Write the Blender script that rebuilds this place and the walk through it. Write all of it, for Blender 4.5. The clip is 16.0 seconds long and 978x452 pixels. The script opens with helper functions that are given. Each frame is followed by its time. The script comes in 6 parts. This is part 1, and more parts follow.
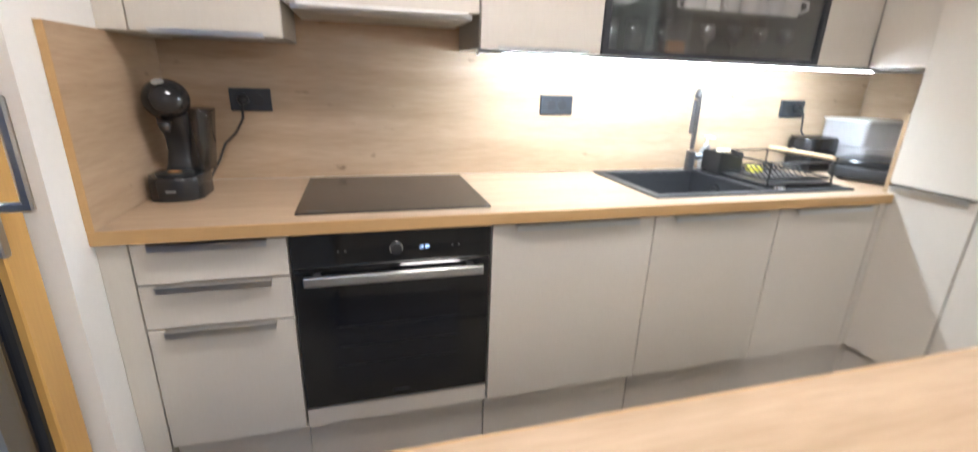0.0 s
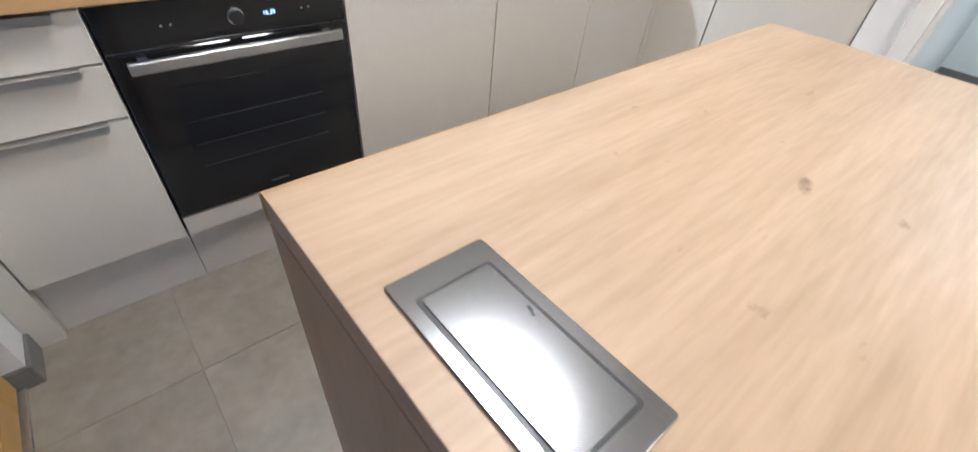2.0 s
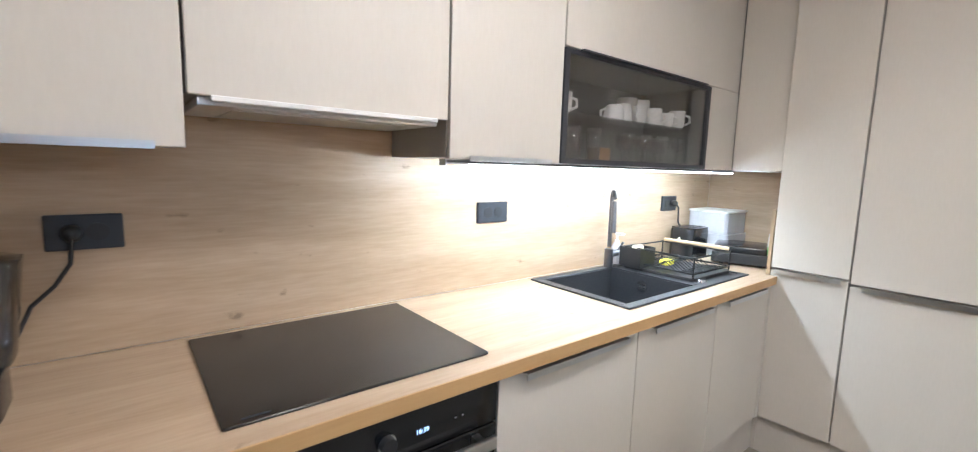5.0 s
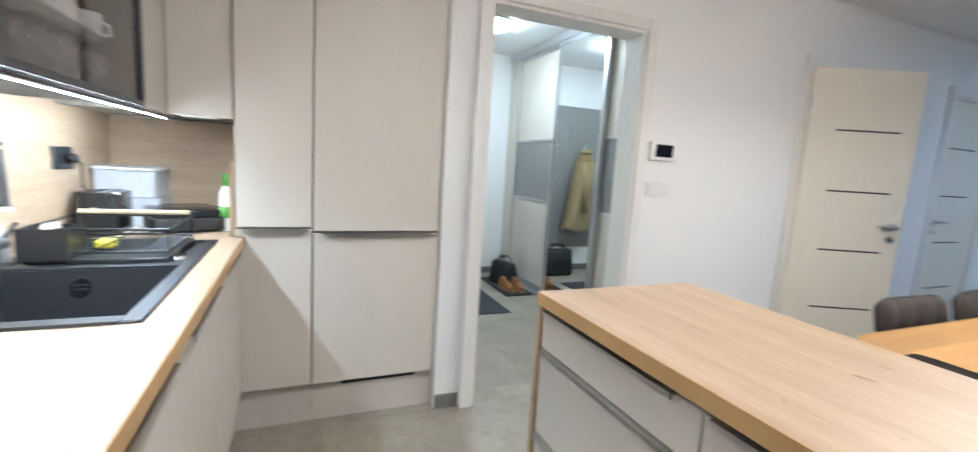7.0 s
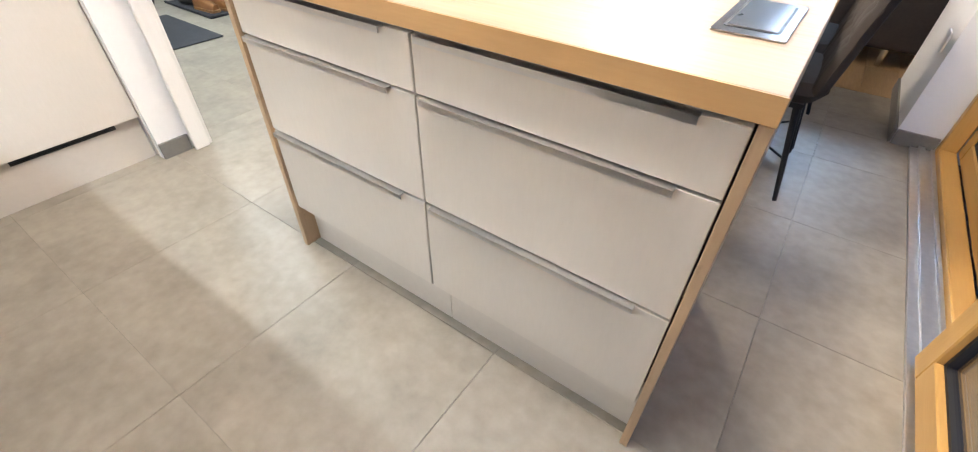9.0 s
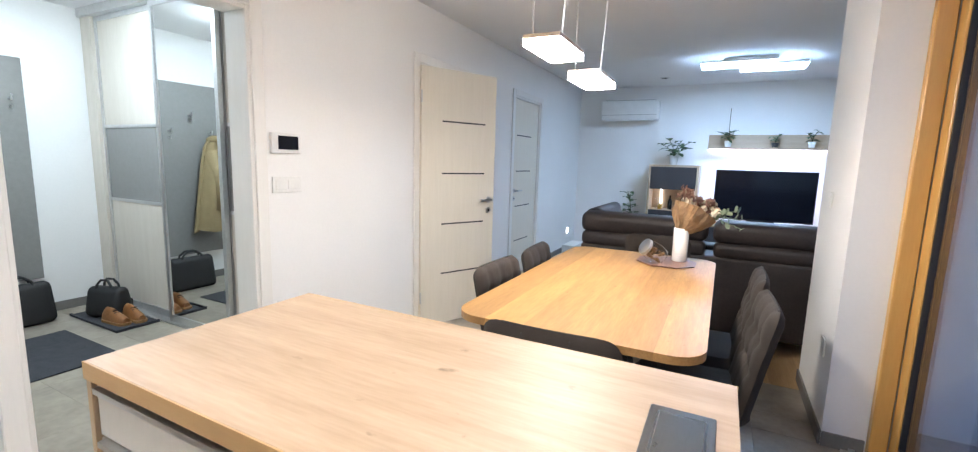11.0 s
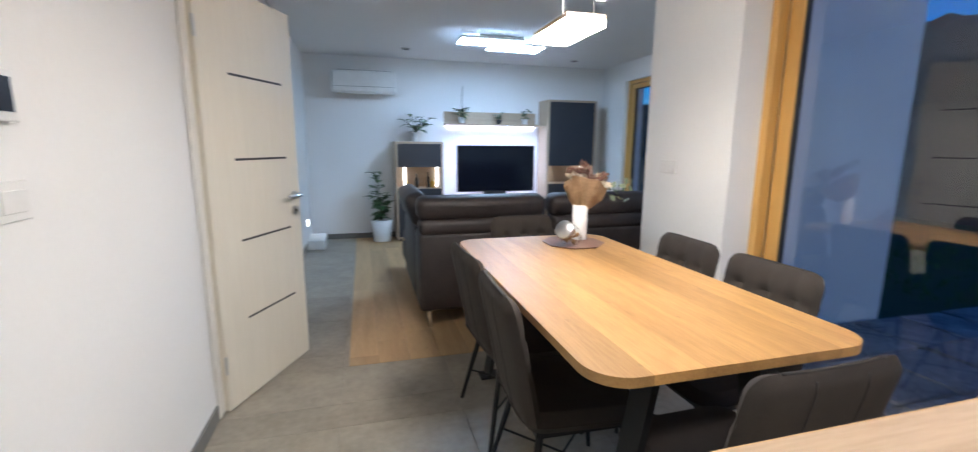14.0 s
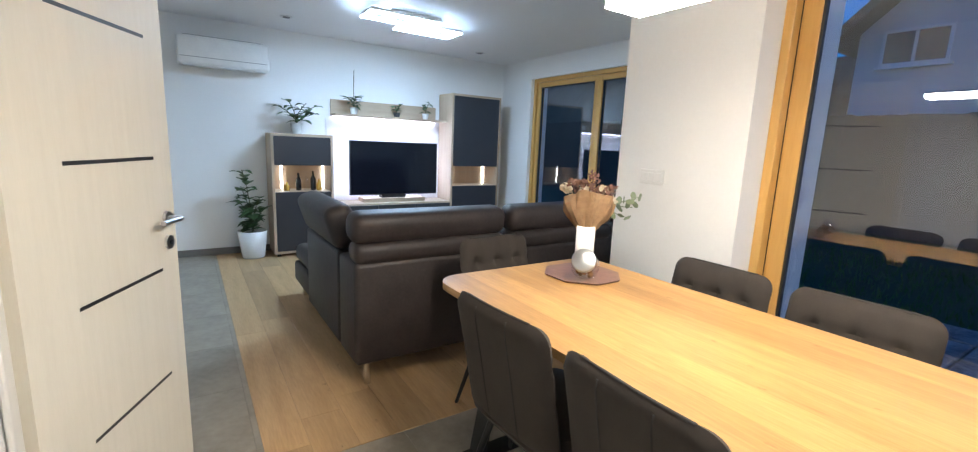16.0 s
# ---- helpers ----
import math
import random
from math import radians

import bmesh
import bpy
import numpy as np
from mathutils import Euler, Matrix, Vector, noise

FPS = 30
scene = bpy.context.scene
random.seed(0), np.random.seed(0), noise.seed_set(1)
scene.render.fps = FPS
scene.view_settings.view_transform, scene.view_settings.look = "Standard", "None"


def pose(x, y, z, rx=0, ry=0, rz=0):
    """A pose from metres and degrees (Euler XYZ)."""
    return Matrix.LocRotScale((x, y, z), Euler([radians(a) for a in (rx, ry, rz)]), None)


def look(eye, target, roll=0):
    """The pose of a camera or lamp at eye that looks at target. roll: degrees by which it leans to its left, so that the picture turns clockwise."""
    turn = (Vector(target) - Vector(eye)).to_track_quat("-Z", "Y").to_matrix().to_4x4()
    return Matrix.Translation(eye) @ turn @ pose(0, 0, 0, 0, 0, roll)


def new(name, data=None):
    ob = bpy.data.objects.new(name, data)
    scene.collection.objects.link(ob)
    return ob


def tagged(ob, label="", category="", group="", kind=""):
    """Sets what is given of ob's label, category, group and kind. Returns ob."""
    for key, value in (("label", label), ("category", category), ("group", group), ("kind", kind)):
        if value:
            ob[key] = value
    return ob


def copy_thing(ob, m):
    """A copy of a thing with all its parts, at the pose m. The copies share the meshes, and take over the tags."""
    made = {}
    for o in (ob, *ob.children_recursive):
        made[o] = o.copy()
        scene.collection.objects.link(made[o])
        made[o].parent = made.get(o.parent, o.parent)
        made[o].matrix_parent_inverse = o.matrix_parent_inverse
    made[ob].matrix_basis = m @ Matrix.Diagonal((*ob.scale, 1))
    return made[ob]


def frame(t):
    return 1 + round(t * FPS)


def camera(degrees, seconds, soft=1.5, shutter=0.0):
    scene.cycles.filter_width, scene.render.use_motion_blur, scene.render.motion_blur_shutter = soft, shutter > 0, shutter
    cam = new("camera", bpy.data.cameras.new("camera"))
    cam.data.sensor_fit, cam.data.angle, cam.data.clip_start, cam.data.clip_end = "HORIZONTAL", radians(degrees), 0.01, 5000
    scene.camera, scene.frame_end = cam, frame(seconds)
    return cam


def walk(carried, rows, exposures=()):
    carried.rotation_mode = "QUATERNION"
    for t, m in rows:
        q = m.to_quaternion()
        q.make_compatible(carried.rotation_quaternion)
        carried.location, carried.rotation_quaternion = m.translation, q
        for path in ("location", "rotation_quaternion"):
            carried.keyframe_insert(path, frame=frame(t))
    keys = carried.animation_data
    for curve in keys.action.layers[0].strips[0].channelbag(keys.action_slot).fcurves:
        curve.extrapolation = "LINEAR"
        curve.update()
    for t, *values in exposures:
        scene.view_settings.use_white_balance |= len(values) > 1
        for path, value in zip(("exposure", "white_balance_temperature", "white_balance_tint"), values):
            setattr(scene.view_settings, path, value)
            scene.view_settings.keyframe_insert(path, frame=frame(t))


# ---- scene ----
cam = camera(93.9, 16.0, soft=1.15, shutter=0.3)
PATH = [
    (0, (0.213, -1.303, 1.308), (0.736, 0.527, 0.693), 1.9),
    (0.5, (0.104, -1.330, 1.258), (0.750, 0.193, 0.138), 2.3),
    (1, (0.084, -1.366, 1.212), (0.582, -0.025, -0.190), 3.1),
    (1.5, (0.084, -1.388, 1.203), (0.751, -0.173, -0.239), 5.5),
    (2, (-0.012, -1.331, 1.223), (1.026, -0.236, -0.09), 5.6),
    (2.5, (-0.089, -1.273, 1.295), (1.083, -0.005, 0.285), 2.4),
    (3, (-0.134, -1.182, 1.348), (0.883, 0.406, 0.682), 1.8),
    (3.5, (-0.13, -1.142, 1.356), (0.759, 0.586, 0.884), 1.7),
    (3.7, (-0.129, -1.125, 1.37), (0.778, 0.614, 0.979), 1.9),
    (5.8, (0.016, -0.467, 1.381), (1.615, 0.705, 1.122), 0.1),
    (6, (0.061, -0.41, 1.371), (1.772, 0.58, 1.071), 0.7),
    (6.3, (0.107, -0.41, 1.353), (2.01, 0.145, 1.088), 1.3),
    (6.5, (0.126, -0.335, 1.321), (2.115, -0.181, 1.096), 0.8),
    (7, (0.125, -0.214, 1.282), (1.950, -0.984, 1.013), 3.5),
    (7.6, (0.103, -0.205, 1.242), (1.543, -1.543, 0.925), 4.0),
    (8, (0.115, -0.248, 1.202), (1.327, -1.739, 0.640), 3.4),
    (8.5, (0.08, -0.281, 1.158), (1.093, -1.724, 0.214), 3.2),
    (9, (0.063, -0.275, 1.135), (0.933, -1.524, -0.162), 1.2),
    (9.5, (0.076, -0.268, 1.161), (0.937, -1.586, -0.072), 1.0),
    (10, (0.074, -0.346, 1.238), (1.02, -1.99, 0.604), 2.6),
    (10.2, (0.077, -0.371, 1.285), (1.016, -2.075, 0.823), 1.9),
    (12.3, (0.586, -0.616, 1.375), (1.403, -2.428, 1.155), 1.4),
    (12.5, (0.718, -0.638, 1.347), (1.436, -2.491, 1.122), 0.5),
    (12.7, (0.851, -0.645, 1.349), (1.438, -2.542, 1.111), -0.3),
    (13, (1.078, -0.679, 1.355), (1.534, -2.608, 1.091), -0.2),
    (13.5, (1.349, -0.880, 1.346), (1.468, -2.850, 1.02), -1.7),
    (14, (1.522, -1.022, 1.318), (1.000, -2.921, 0.972), 0.4),
    (14.5, (1.675, -1.160, 1.334), (0.699, -2.862, 0.951), 0.9),
    (15, (1.721, -1.382, 1.333), (0.705, -3.070, 0.981), 1.1),
    (15.5, (1.784, -1.652, 1.328), (0.770, -3.341, 0.984), 2.5),
    (16, (1.847, -1.905, 1.338), (0.761, -3.549, 0.987), 2.4),
]
EXPOSURES = [
    (0.0, 1.34, 6600, 9), (0.5, 1.38, 6550, 8), (1.5, 1.38, 6350, 8), (2.5, 1.38, 6150, 7), (3.5, 1.28, 6250, 7),
    (6.0, 1.26, 6250, 8), (7.0, 1.22, 6200, 6), (7.5, 1.15, 6300, 8), (8.0, 1.25, 6350, 8), (8.5, 1.65, 6600, 10),
    (9.0, 2.05, 6900, 11), (9.5, 2.0, 6850, 12), (10.0, 1.8, 6400, 9), (12.5, 1.38, 6550, 9), (13.5, 1.27, 6450, 8), (14.0, 1.30, 6350, 8),
    (14.5, 1.48, 6350, 8), (15.5, 1.6, 6650, 6), (16.0, 1.66, 6800, 6),
]
walk(cam, [(t, look(eye, target, roll)) for t, eye, target, roll in PATH], EXPOSURES)

# ---- world and light levels ----
world = bpy.data.worlds.new("dusk")
scene.world = world
world.use_nodes = True
wn = world.node_tree
sky = wn.nodes.new("ShaderNodeTexSky")
sky.sky_type, sky.sun_disc, sky.sun_elevation, sky.sun_rotation = "NISHITA", False, radians(5.5), radians(0)
sky.ozone_density = 8.0
wn.nodes["Background"].inputs[1].default_value = 0.15
wn.links.new(sky.outputs[0], wn.nodes["Background"].inputs[0])
LED_STRIP, PENDANT, LIVING, TVGLOW, HALL, KITCHEN = 90.0, 38.0, 36.0, 9.0, 46.0, 26.0


# ---- materials ----
def material(name, color, rough=0.5, metal=0.0, color2=None, scale=6.0, stretch=(1, 1, 1), fine=60.0, bump=0.0,
             bump_scale=80.0, contrast=0.5, spec=0.5, coat=0.0, rand=0.0, sheen=0.0):
    """A surface whose colour wanders between two tones at two scales, with fine relief."""
    m = bpy.data.materials.new(name)
    m.use_nodes = True
    nt = m.node_tree
    b = nt.nodes["Principled BSDF"]
    b.inputs["Roughness"].default_value, b.inputs["Metallic"].default_value = rough, metal
    b.inputs["Specular IOR Level"].default_value = spec
    b.inputs["Coat Weight"].default_value = coat
    b.inputs["Sheen Weight"].default_value = sheen
    color2 = color2 or tuple(c * 0.88 for c in color)
    tc = nt.nodes.new("ShaderNodeTexCoord")
    geo = nt.nodes.new("ShaderNodeNewGeometry")
    mp = nt.nodes.new("ShaderNodeMapping")
    mp.inputs["Scale"].default_value = stretch
    nt.links.new(geo.outputs["Position"], mp.inputs["Vector"])
    if rand:
        oi = nt.nodes.new("ShaderNodeObjectInfo")
        sh = nt.nodes.new("ShaderNodeVectorMath")
        sh.operation = "MULTIPLY_ADD"
        sh.inputs[1].default_value = (37, 53, 29)
        nt.links.new(oi.outputs["Random"], sh.inputs[0])
        nt.links.new(geo.outputs["Position"], sh.inputs[2])
        nt.links.new(sh.outputs[0], mp.inputs["Vector"])
    n1, n2 = nt.nodes.new("ShaderNodeTexNoise"), nt.nodes.new("ShaderNodeTexNoise")
    n1.inputs["Scale"].default_value, n2.inputs["Scale"].default_value = scale, fine
    n1.inputs["Detail"].default_value, n2.inputs["Detail"].default_value = 5, 3
    for n in (n1, n2):
        nt.links.new(mp.outputs[0], n.inputs["Vector"])
    mix = nt.nodes.new("ShaderNodeMix")
    mix.inputs[0].default_value = 0.4
    nt.links.new(n1.outputs[0], mix.inputs[2])
    nt.links.new(n2.outputs[0], mix.inputs[3])
    ramp = nt.nodes.new("ShaderNodeValToRGB")
    ramp.color_ramp.elements[0].position, ramp.color_ramp.elements[1].position = 0.5 - contrast * 0.4, 0.5 + contrast * 0.4
    ramp.color_ramp.elements[0].color, ramp.color_ramp.elements[1].color = (*color2, 1), (*color, 1)
    nt.links.new(mix.outputs[0], ramp.inputs[0])
    out = ramp.outputs[0]
    if rand:
        hsv = nt.nodes.new("ShaderNodeHueSaturation")
        ma = nt.nodes.new("ShaderNodeMath")
        ma.operation, ma.inputs[1].default_value, ma.inputs[2].default_value = "MULTIPLY_ADD", rand, 1 - rand / 2
        nt.links.new(oi.outputs["Random"], ma.inputs[0])
        nt.links.new(ma.outputs[0], hsv.inputs["Value"])
        nt.links.new(out, hsv.inputs["Color"])
        out = hsv.outputs[0]
    nt.links.new(out, b.inputs["Base Color"])
    if bump:
        bp, nb = nt.nodes.new("ShaderNodeBump"), nt.nodes.new("ShaderNodeTexNoise")
        nb.inputs["Scale"].default_value = bump_scale
        nt.links.new(mp.outputs[0], nb.inputs["Vector"])
        bp.inputs["Strength"].default_value, bp.inputs["Distance"].default_value = bump, 0.002
        nt.links.new(nb.outputs[0], bp.inputs["Height"])
        nt.links.new(bp.outputs[0], b.inputs["Normal"])
    return m


def wood(name, light, dark, axis, rough=0.45, rand=0.0, spec=0.4, knots=True, ring=17.0):
    """Board wood: grain stretched along one axis, growth figure and scattered knots."""
    stretch = [1.0, 1.0, 1.0]
    stretch[axis] = 0.09
    m = material(name, light, rough, 0, dark, ring, stretch, 130, 0.12, 120, 0.58, spec, rand=rand)
    nt = m.node_tree
    b = nt.nodes["Principled BSDF"]
    if knots:
        src = b.inputs["Base Color"].links[0].from_socket
        geo = nt.nodes.new("ShaderNodeNewGeometry")
        mp = nt.nodes.new("ShaderNodeMapping")
        mp.inputs["Scale"].default_value = [0.55 if k == axis else 1.0 for k in range(3)]
        nt.links.new(geo.outputs["Position"], mp.inputs["Vector"])
        no = nt.nodes.new("ShaderNodeTexNoise")
        no.inputs["Scale"].default_value, no.inputs["Detail"].default_value = 22, 5
        nt.links.new(mp.outputs[0], no.inputs["Vector"])
        rp = nt.nodes.new("ShaderNodeValToRGB")
        rp.color_ramp.elements[0].position, rp.color_ramp.elements[1].position = 0.685, 0.77
        nt.links.new(no.outputs[0], rp.inputs[0])
        mx = nt.nodes.new("ShaderNodeMix")
        mx.data_type = "RGBA"
        nt.links.new(rp.outputs[0], mx.inputs[0])
        nt.links.new(src, mx.inputs[6])
        mx.inputs[7].default_value = (*[c * 0.62 for c in dark], 1)
        nt.links.new(mx.outputs[2], b.inputs["Base Color"])
    return m


def glowing(name, color, strength):
    m = bpy.data.materials.new(name)
    m.use_nodes = True
    b = m.node_tree.nodes["Principled BSDF"]
    b.inputs["Base Color"].default_value = (0.8, 0.8, 0.8, 1)
    b.inputs["Emission Color"].default_value, b.inputs["Emission Strength"].default_value = (*color, 1), strength
    return m


def pane_glass(name, tint=(1, 1, 1), ior=1.5, layers=2.2):
    """Thin glazing: clear, with mirror-like gloss by angle."""
    m = bpy.data.materials.new(name)
    m.use_nodes = True
    nt = m.node_tree
    nt.nodes.remove(nt.nodes["Principled BSDF"])
    tr, gl, lw, pw, ad, mx = (nt.nodes.new("ShaderNode" + k) for k in ("BsdfTransparent", "BsdfGlossy", "LayerWeight", "Math", "Math", "MixShader"))
    tr.inputs[0].default_value = (*tint, 1)
    gl.inputs["Roughness"].default_value = 0.0
    lw.inputs[0].default_value = 0.5
    pw.operation, pw.inputs[1].default_value = "POWER", 5.0
    f0 = ((ior - 1) / (ior + 1)) ** 2 * layers
    ad.operation, ad.inputs[1].default_value, ad.inputs[2].default_value = "MULTIPLY_ADD", 1 - f0, f0
    nt.links.new(lw.outputs["Facing"], pw.inputs[0])
    nt.links.new(pw.outputs[0], ad.inputs[0])
    nt.links.new(ad.outputs[0], mx.inputs[0])
    nt.links.new(tr.outputs[0], mx.inputs[1])
    nt.links.new(gl.outputs[0], mx.inputs[2])
    nt.links.new(mx.outputs[0], nt.nodes["Material Output"].inputs[0])
    return m


WALL = material("white_wall_paint", (0.80, 0.79, 0.77), 0.9, color2=(0.76, 0.75, 0.73), scale=1.5, bump=0.15, bump_scale=220)
CEIL = material("ceiling_paint", (0.80, 0.80, 0.80), 0.95, color2=(0.77, 0.77, 0.77), scale=1.2, bump=0.1, bump_scale=200)
OAK_X = wood("oak_laminate_along_x", (0.52, 0.382, 0.262), (0.36, 0.248, 0.152), 0)
OAK_Y = wood("oak_laminate_along_y", (0.52, 0.382, 0.262), (0.36, 0.248, 0.152), 1)
OAK_Z = wood("oak_laminate_upright", (0.49, 0.345, 0.215), (0.38, 0.258, 0.15), 2)
OAK_EDGE = wood("oak_edge_band", (0.56, 0.35, 0.16), (0.48, 0.29, 0.12), 0, knots=False)
TABLE = wood("solid_oak_tabletop", (0.52, 0.295, 0.105), (0.30, 0.155, 0.048), 1, 0.44, rand=0.45, spec=0.5)
FRONT = material("greige_laminate_front", (0.625, 0.575, 0.505), 0.55, color2=(0.585, 0.535, 0.465), scale=3, stretch=(1, 1, 0.2), fine=150, bump=0.05, spec=0.35)
CABINET_INSIDE = material("dark_cabinet_lining", (0.095, 0.095, 0.088), 0.6)
CARCASS = material("greige_carcass", (0.36, 0.33, 0.29), 0.6)
GAP = material("dark_shadow_gap", (0.035, 0.03, 0.028), 0.8)
PLINTH = material("grey_plinth_laminate", (0.58, 0.53, 0.465), 0.5, color2=(0.54, 0.49, 0.43), scale=4)
STEEL = material("brushed_steel", (0.62, 0.62, 0.61), 0.28, 1.0, (0.52, 0.52, 0.52), 30, (1, 40, 40), 200)
STEEL_Y = material("brushed_steel_plate", (0.37, 0.375, 0.38), 0.19, 1.0, (0.30, 0.305, 0.31), 40, (60, 1, 1), 200)
CHROME = material("chrome", (0.75, 0.75, 0.75), 0.12, 1.0, scale=20)
BLACKGLASS = material("black_glass", (0.012, 0.011, 0.011), 0.08, color2=(0.010, 0.010, 0.010), spec=0.5)
HOBGLASS = material("ceramic_hob_glass", (0.022, 0.019, 0.018), 0.16, color2=(0.017, 0.015, 0.014), spec=0.5, fine=400)
BLACKPLASTIC = material("black_plastic", (0.022, 0.022, 0.023), 0.38, scale=20)
GREYPLASTIC = material("anthracite_socket_plastic", (0.026, 0.029, 0.035), 0.4, scale=20)
SINK = material("black_granite_sink", (0.035, 0.036, 0.04), 0.45, color2=(0.02, 0.02, 0.022), scale=90, fine=400, bump=0.2, bump_scale=400)
GUNMETAL = material("gunmetal_tap", (0.20, 0.20, 0.21), 0.28, 0.9, scale=20)
BLACKSTEEL = material("matt_black_steel", (0.018, 0.018, 0.018), 0.45, 0.3, scale=20)
TILE = material("grey_concrete_tile", (0.37, 0.325, 0.26), 0.42, color2=(0.205, 0.18, 0.142), scale=4.2, fine=24, bump=0.08, bump_scale=60, contrast=0.6, rand=0.08)
GROUT = material("tile_grout", (0.25, 0.222, 0.18), 0.9)
PLANK = wood("oak_floor_plank", (0.57, 0.375, 0.195), (0.38, 0.235, 0.11), 1, 0.4, rand=0.35)
SKIRT = material("grey_tile_skirting", (0.20, 0.19, 0.175), 0.5, color2=(0.15, 0.143, 0.13), scale=8)
DOORWOOD = material("ivory_grained_door", (0.74, 0.69, 0.59), 0.5, color2=(0.68, 0.63, 0.53), scale=14, stretch=(3, 3, 0.2), fine=120, bump=0.06, bump_scale=200)
CASING = material("ivory_door_casing", (0.77, 0.75, 0.71), 0.5, color2=(0.72, 0.70, 0.66), scale=10, stretch=(3, 3, 0.2), fine=120)
PINE = wood("varnished_spruce_frame", (0.62, 0.365, 0.115), (0.53, 0.295, 0.085), 2, 0.3, spec=0.5, knots=False)
PINE_Y = wood("varnished_spruce_rail", (0.62, 0.365, 0.115), (0.53, 0.295, 0.085), 1, 0.3, spec=0.5, knots=False)
RUBBER = material("black_gasket", (0.02, 0.02, 0.02), 0.6)
ALU = material("anodised_aluminium", (0.66, 0.66, 0.66), 0.35, 0.9, scale=30)
WHITEPLASTIC = material("white_plastic", (0.78, 0.77, 0.74), 0.4, scale=10)
GLASS = pane_glass("window_glass", (0.86, 0.88, 0.90), layers=3.4)
SMOKED = pane_glass("smoked_cabinet_glass", (0.93, 0.93, 0.93), layers=2.4)
CLEAR = pane_glass("drinking_glass", (0.975, 0.98, 0.98), 1.35)
GLASSWARE = pane_glass("lead_crystal", (0.86, 0.88, 0.90), 1.6, 3.0)
MIRROR = material("mirror_silver", (0.88, 0.90, 0.90), 0.01, 1.0, color2=(0.88, 0.90, 0.90))
FABRIC = material("taupe_chair_fabric", (0.037, 0.0275, 0.021), 0.85, color2=(0.026, 0.019, 0.0145), scale=16, fine=260, bump=0.3, bump_scale=500)
PIPING = material("dark_piping", (0.03, 0.027, 0.025), 0.9)
SOFA = material("dark_brown_sofa_microfibre", (0.040, 0.029, 0.027), 0.52, color2=(0.022, 0.0165, 0.0155), scale=9, fine=60, bump=0.7, bump_scale=26, contrast=0.4)
CERAMIC = material("white_ceramic", (0.78, 0.77, 0.74), 0.25, scale=10)
LEAF = material("green_leaf", (0.055, 0.12, 0.035), 0.45, color2=(0.025, 0.065, 0.02), scale=20)
STEM = material("plant_stem", (0.09, 0.10, 0.04), 0.7)
PAPER = material("kraft_paper_wrap", (0.52, 0.35, 0.19), 0.8, color2=(0.36, 0.22, 0.12), scale=25, bump=0.6, bump_scale=60)
DRIED = material("dried_petals", (0.30, 0.16, 0.11), 0.9, color2=(0.18, 0.09, 0.07), scale=60)
CREAMPETAL = material("cream_petals", (0.68, 0.60, 0.45), 0.8, color2=(0.55, 0.46, 0.32), scale=40)
EUCALYPTUS = material("grey_green_eucalyptus", (0.22, 0.27, 0.17), 0.7, color2=(0.15, 0.19, 0.12), scale=40)
COPPER = material("copper_brown_placemat", (0.30, 0.16, 0.11), 0.4, color2=(0.20, 0.10, 0.07), scale=30, fine=120)
NUTS = material("brown_dried_fruit", (0.34, 0.18, 0.07), 0.6, color2=(0.22, 0.11, 0.04), scale=60)
ANTHRACITE = material("anthracite_lacquer_front", (0.035, 0.036, 0.042), 0.4, scale=6)
LIGHTOAK_Z = wood("pale_oak_upright", (0.50, 0.39, 0.28), (0.40, 0.30, 0.21), 2, 0.5, knots=False)
LIGHTOAK_X = wood("pale_oak_along_x", (0.50, 0.39, 0.28), (0.40, 0.30, 0.21), 0, 0.5, knots=False)
SCREEN = material("dark_screen", (0.006, 0.007, 0.012), 0.15, color2=(0.005, 0.006, 0.010))
WARDROBE = wood("pale_ash_wardrobe_panel", (0.60, 0.55, 0.48), (0.52, 0.47, 0.40), 2, 0.5, knots=False)
GREYPANEL = material("grey_leatherette_panel", (0.24, 0.235, 0.225), 0.6, color2=(0.21, 0.205, 0.195), scale=30, fine=250, bump=0.2)
COAT = material("camel_cotton_coat", (0.34, 0.255, 0.13), 0.85, color2=(0.27, 0.20, 0.10), scale=9, fine=200, bump=0.3, bump_scale=300)
LEATHER = material("tan_shoe_leather", (0.30, 0.13, 0.045), 0.4, color2=(0.20, 0.08, 0.025), scale=15)
BAGCLOTH = material("black_bag_nylon", (0.014, 0.014, 0.015), 0.6, scale=40, bump=0.3, bump_scale=300)
MAT = material("charcoal_door_mat", (0.045, 0.047, 0.055), 0.95, color2=(0.025, 0.027, 0.033), scale=20, fine=300, bump=0.8, bump_scale=250)
STUCCO = material("white_facade_stucco", (0.72, 0.72, 0.70), 0.95, color2=(0.64, 0.64, 0.62), scale=2, bump=0.4, bump_scale=90)
FARWALL = material("grey_neighbour_render", (0.66, 0.63, 0.60), 0.95, color2=(0.56, 0.53, 0.51), scale=0.8, bump=0.3, bump_scale=30)
ROOF = material("dark_roof_tile", (0.08, 0.06, 0.055), 0.9, scale=3)
PATIO = material("grey_stone_paving", (0.30, 0.30, 0.30), 0.55, color2=(0.07, 0.07, 0.075), scale=4, fine=34, bump=0.8, bump_scale=25, contrast=0.32, rand=0.3)
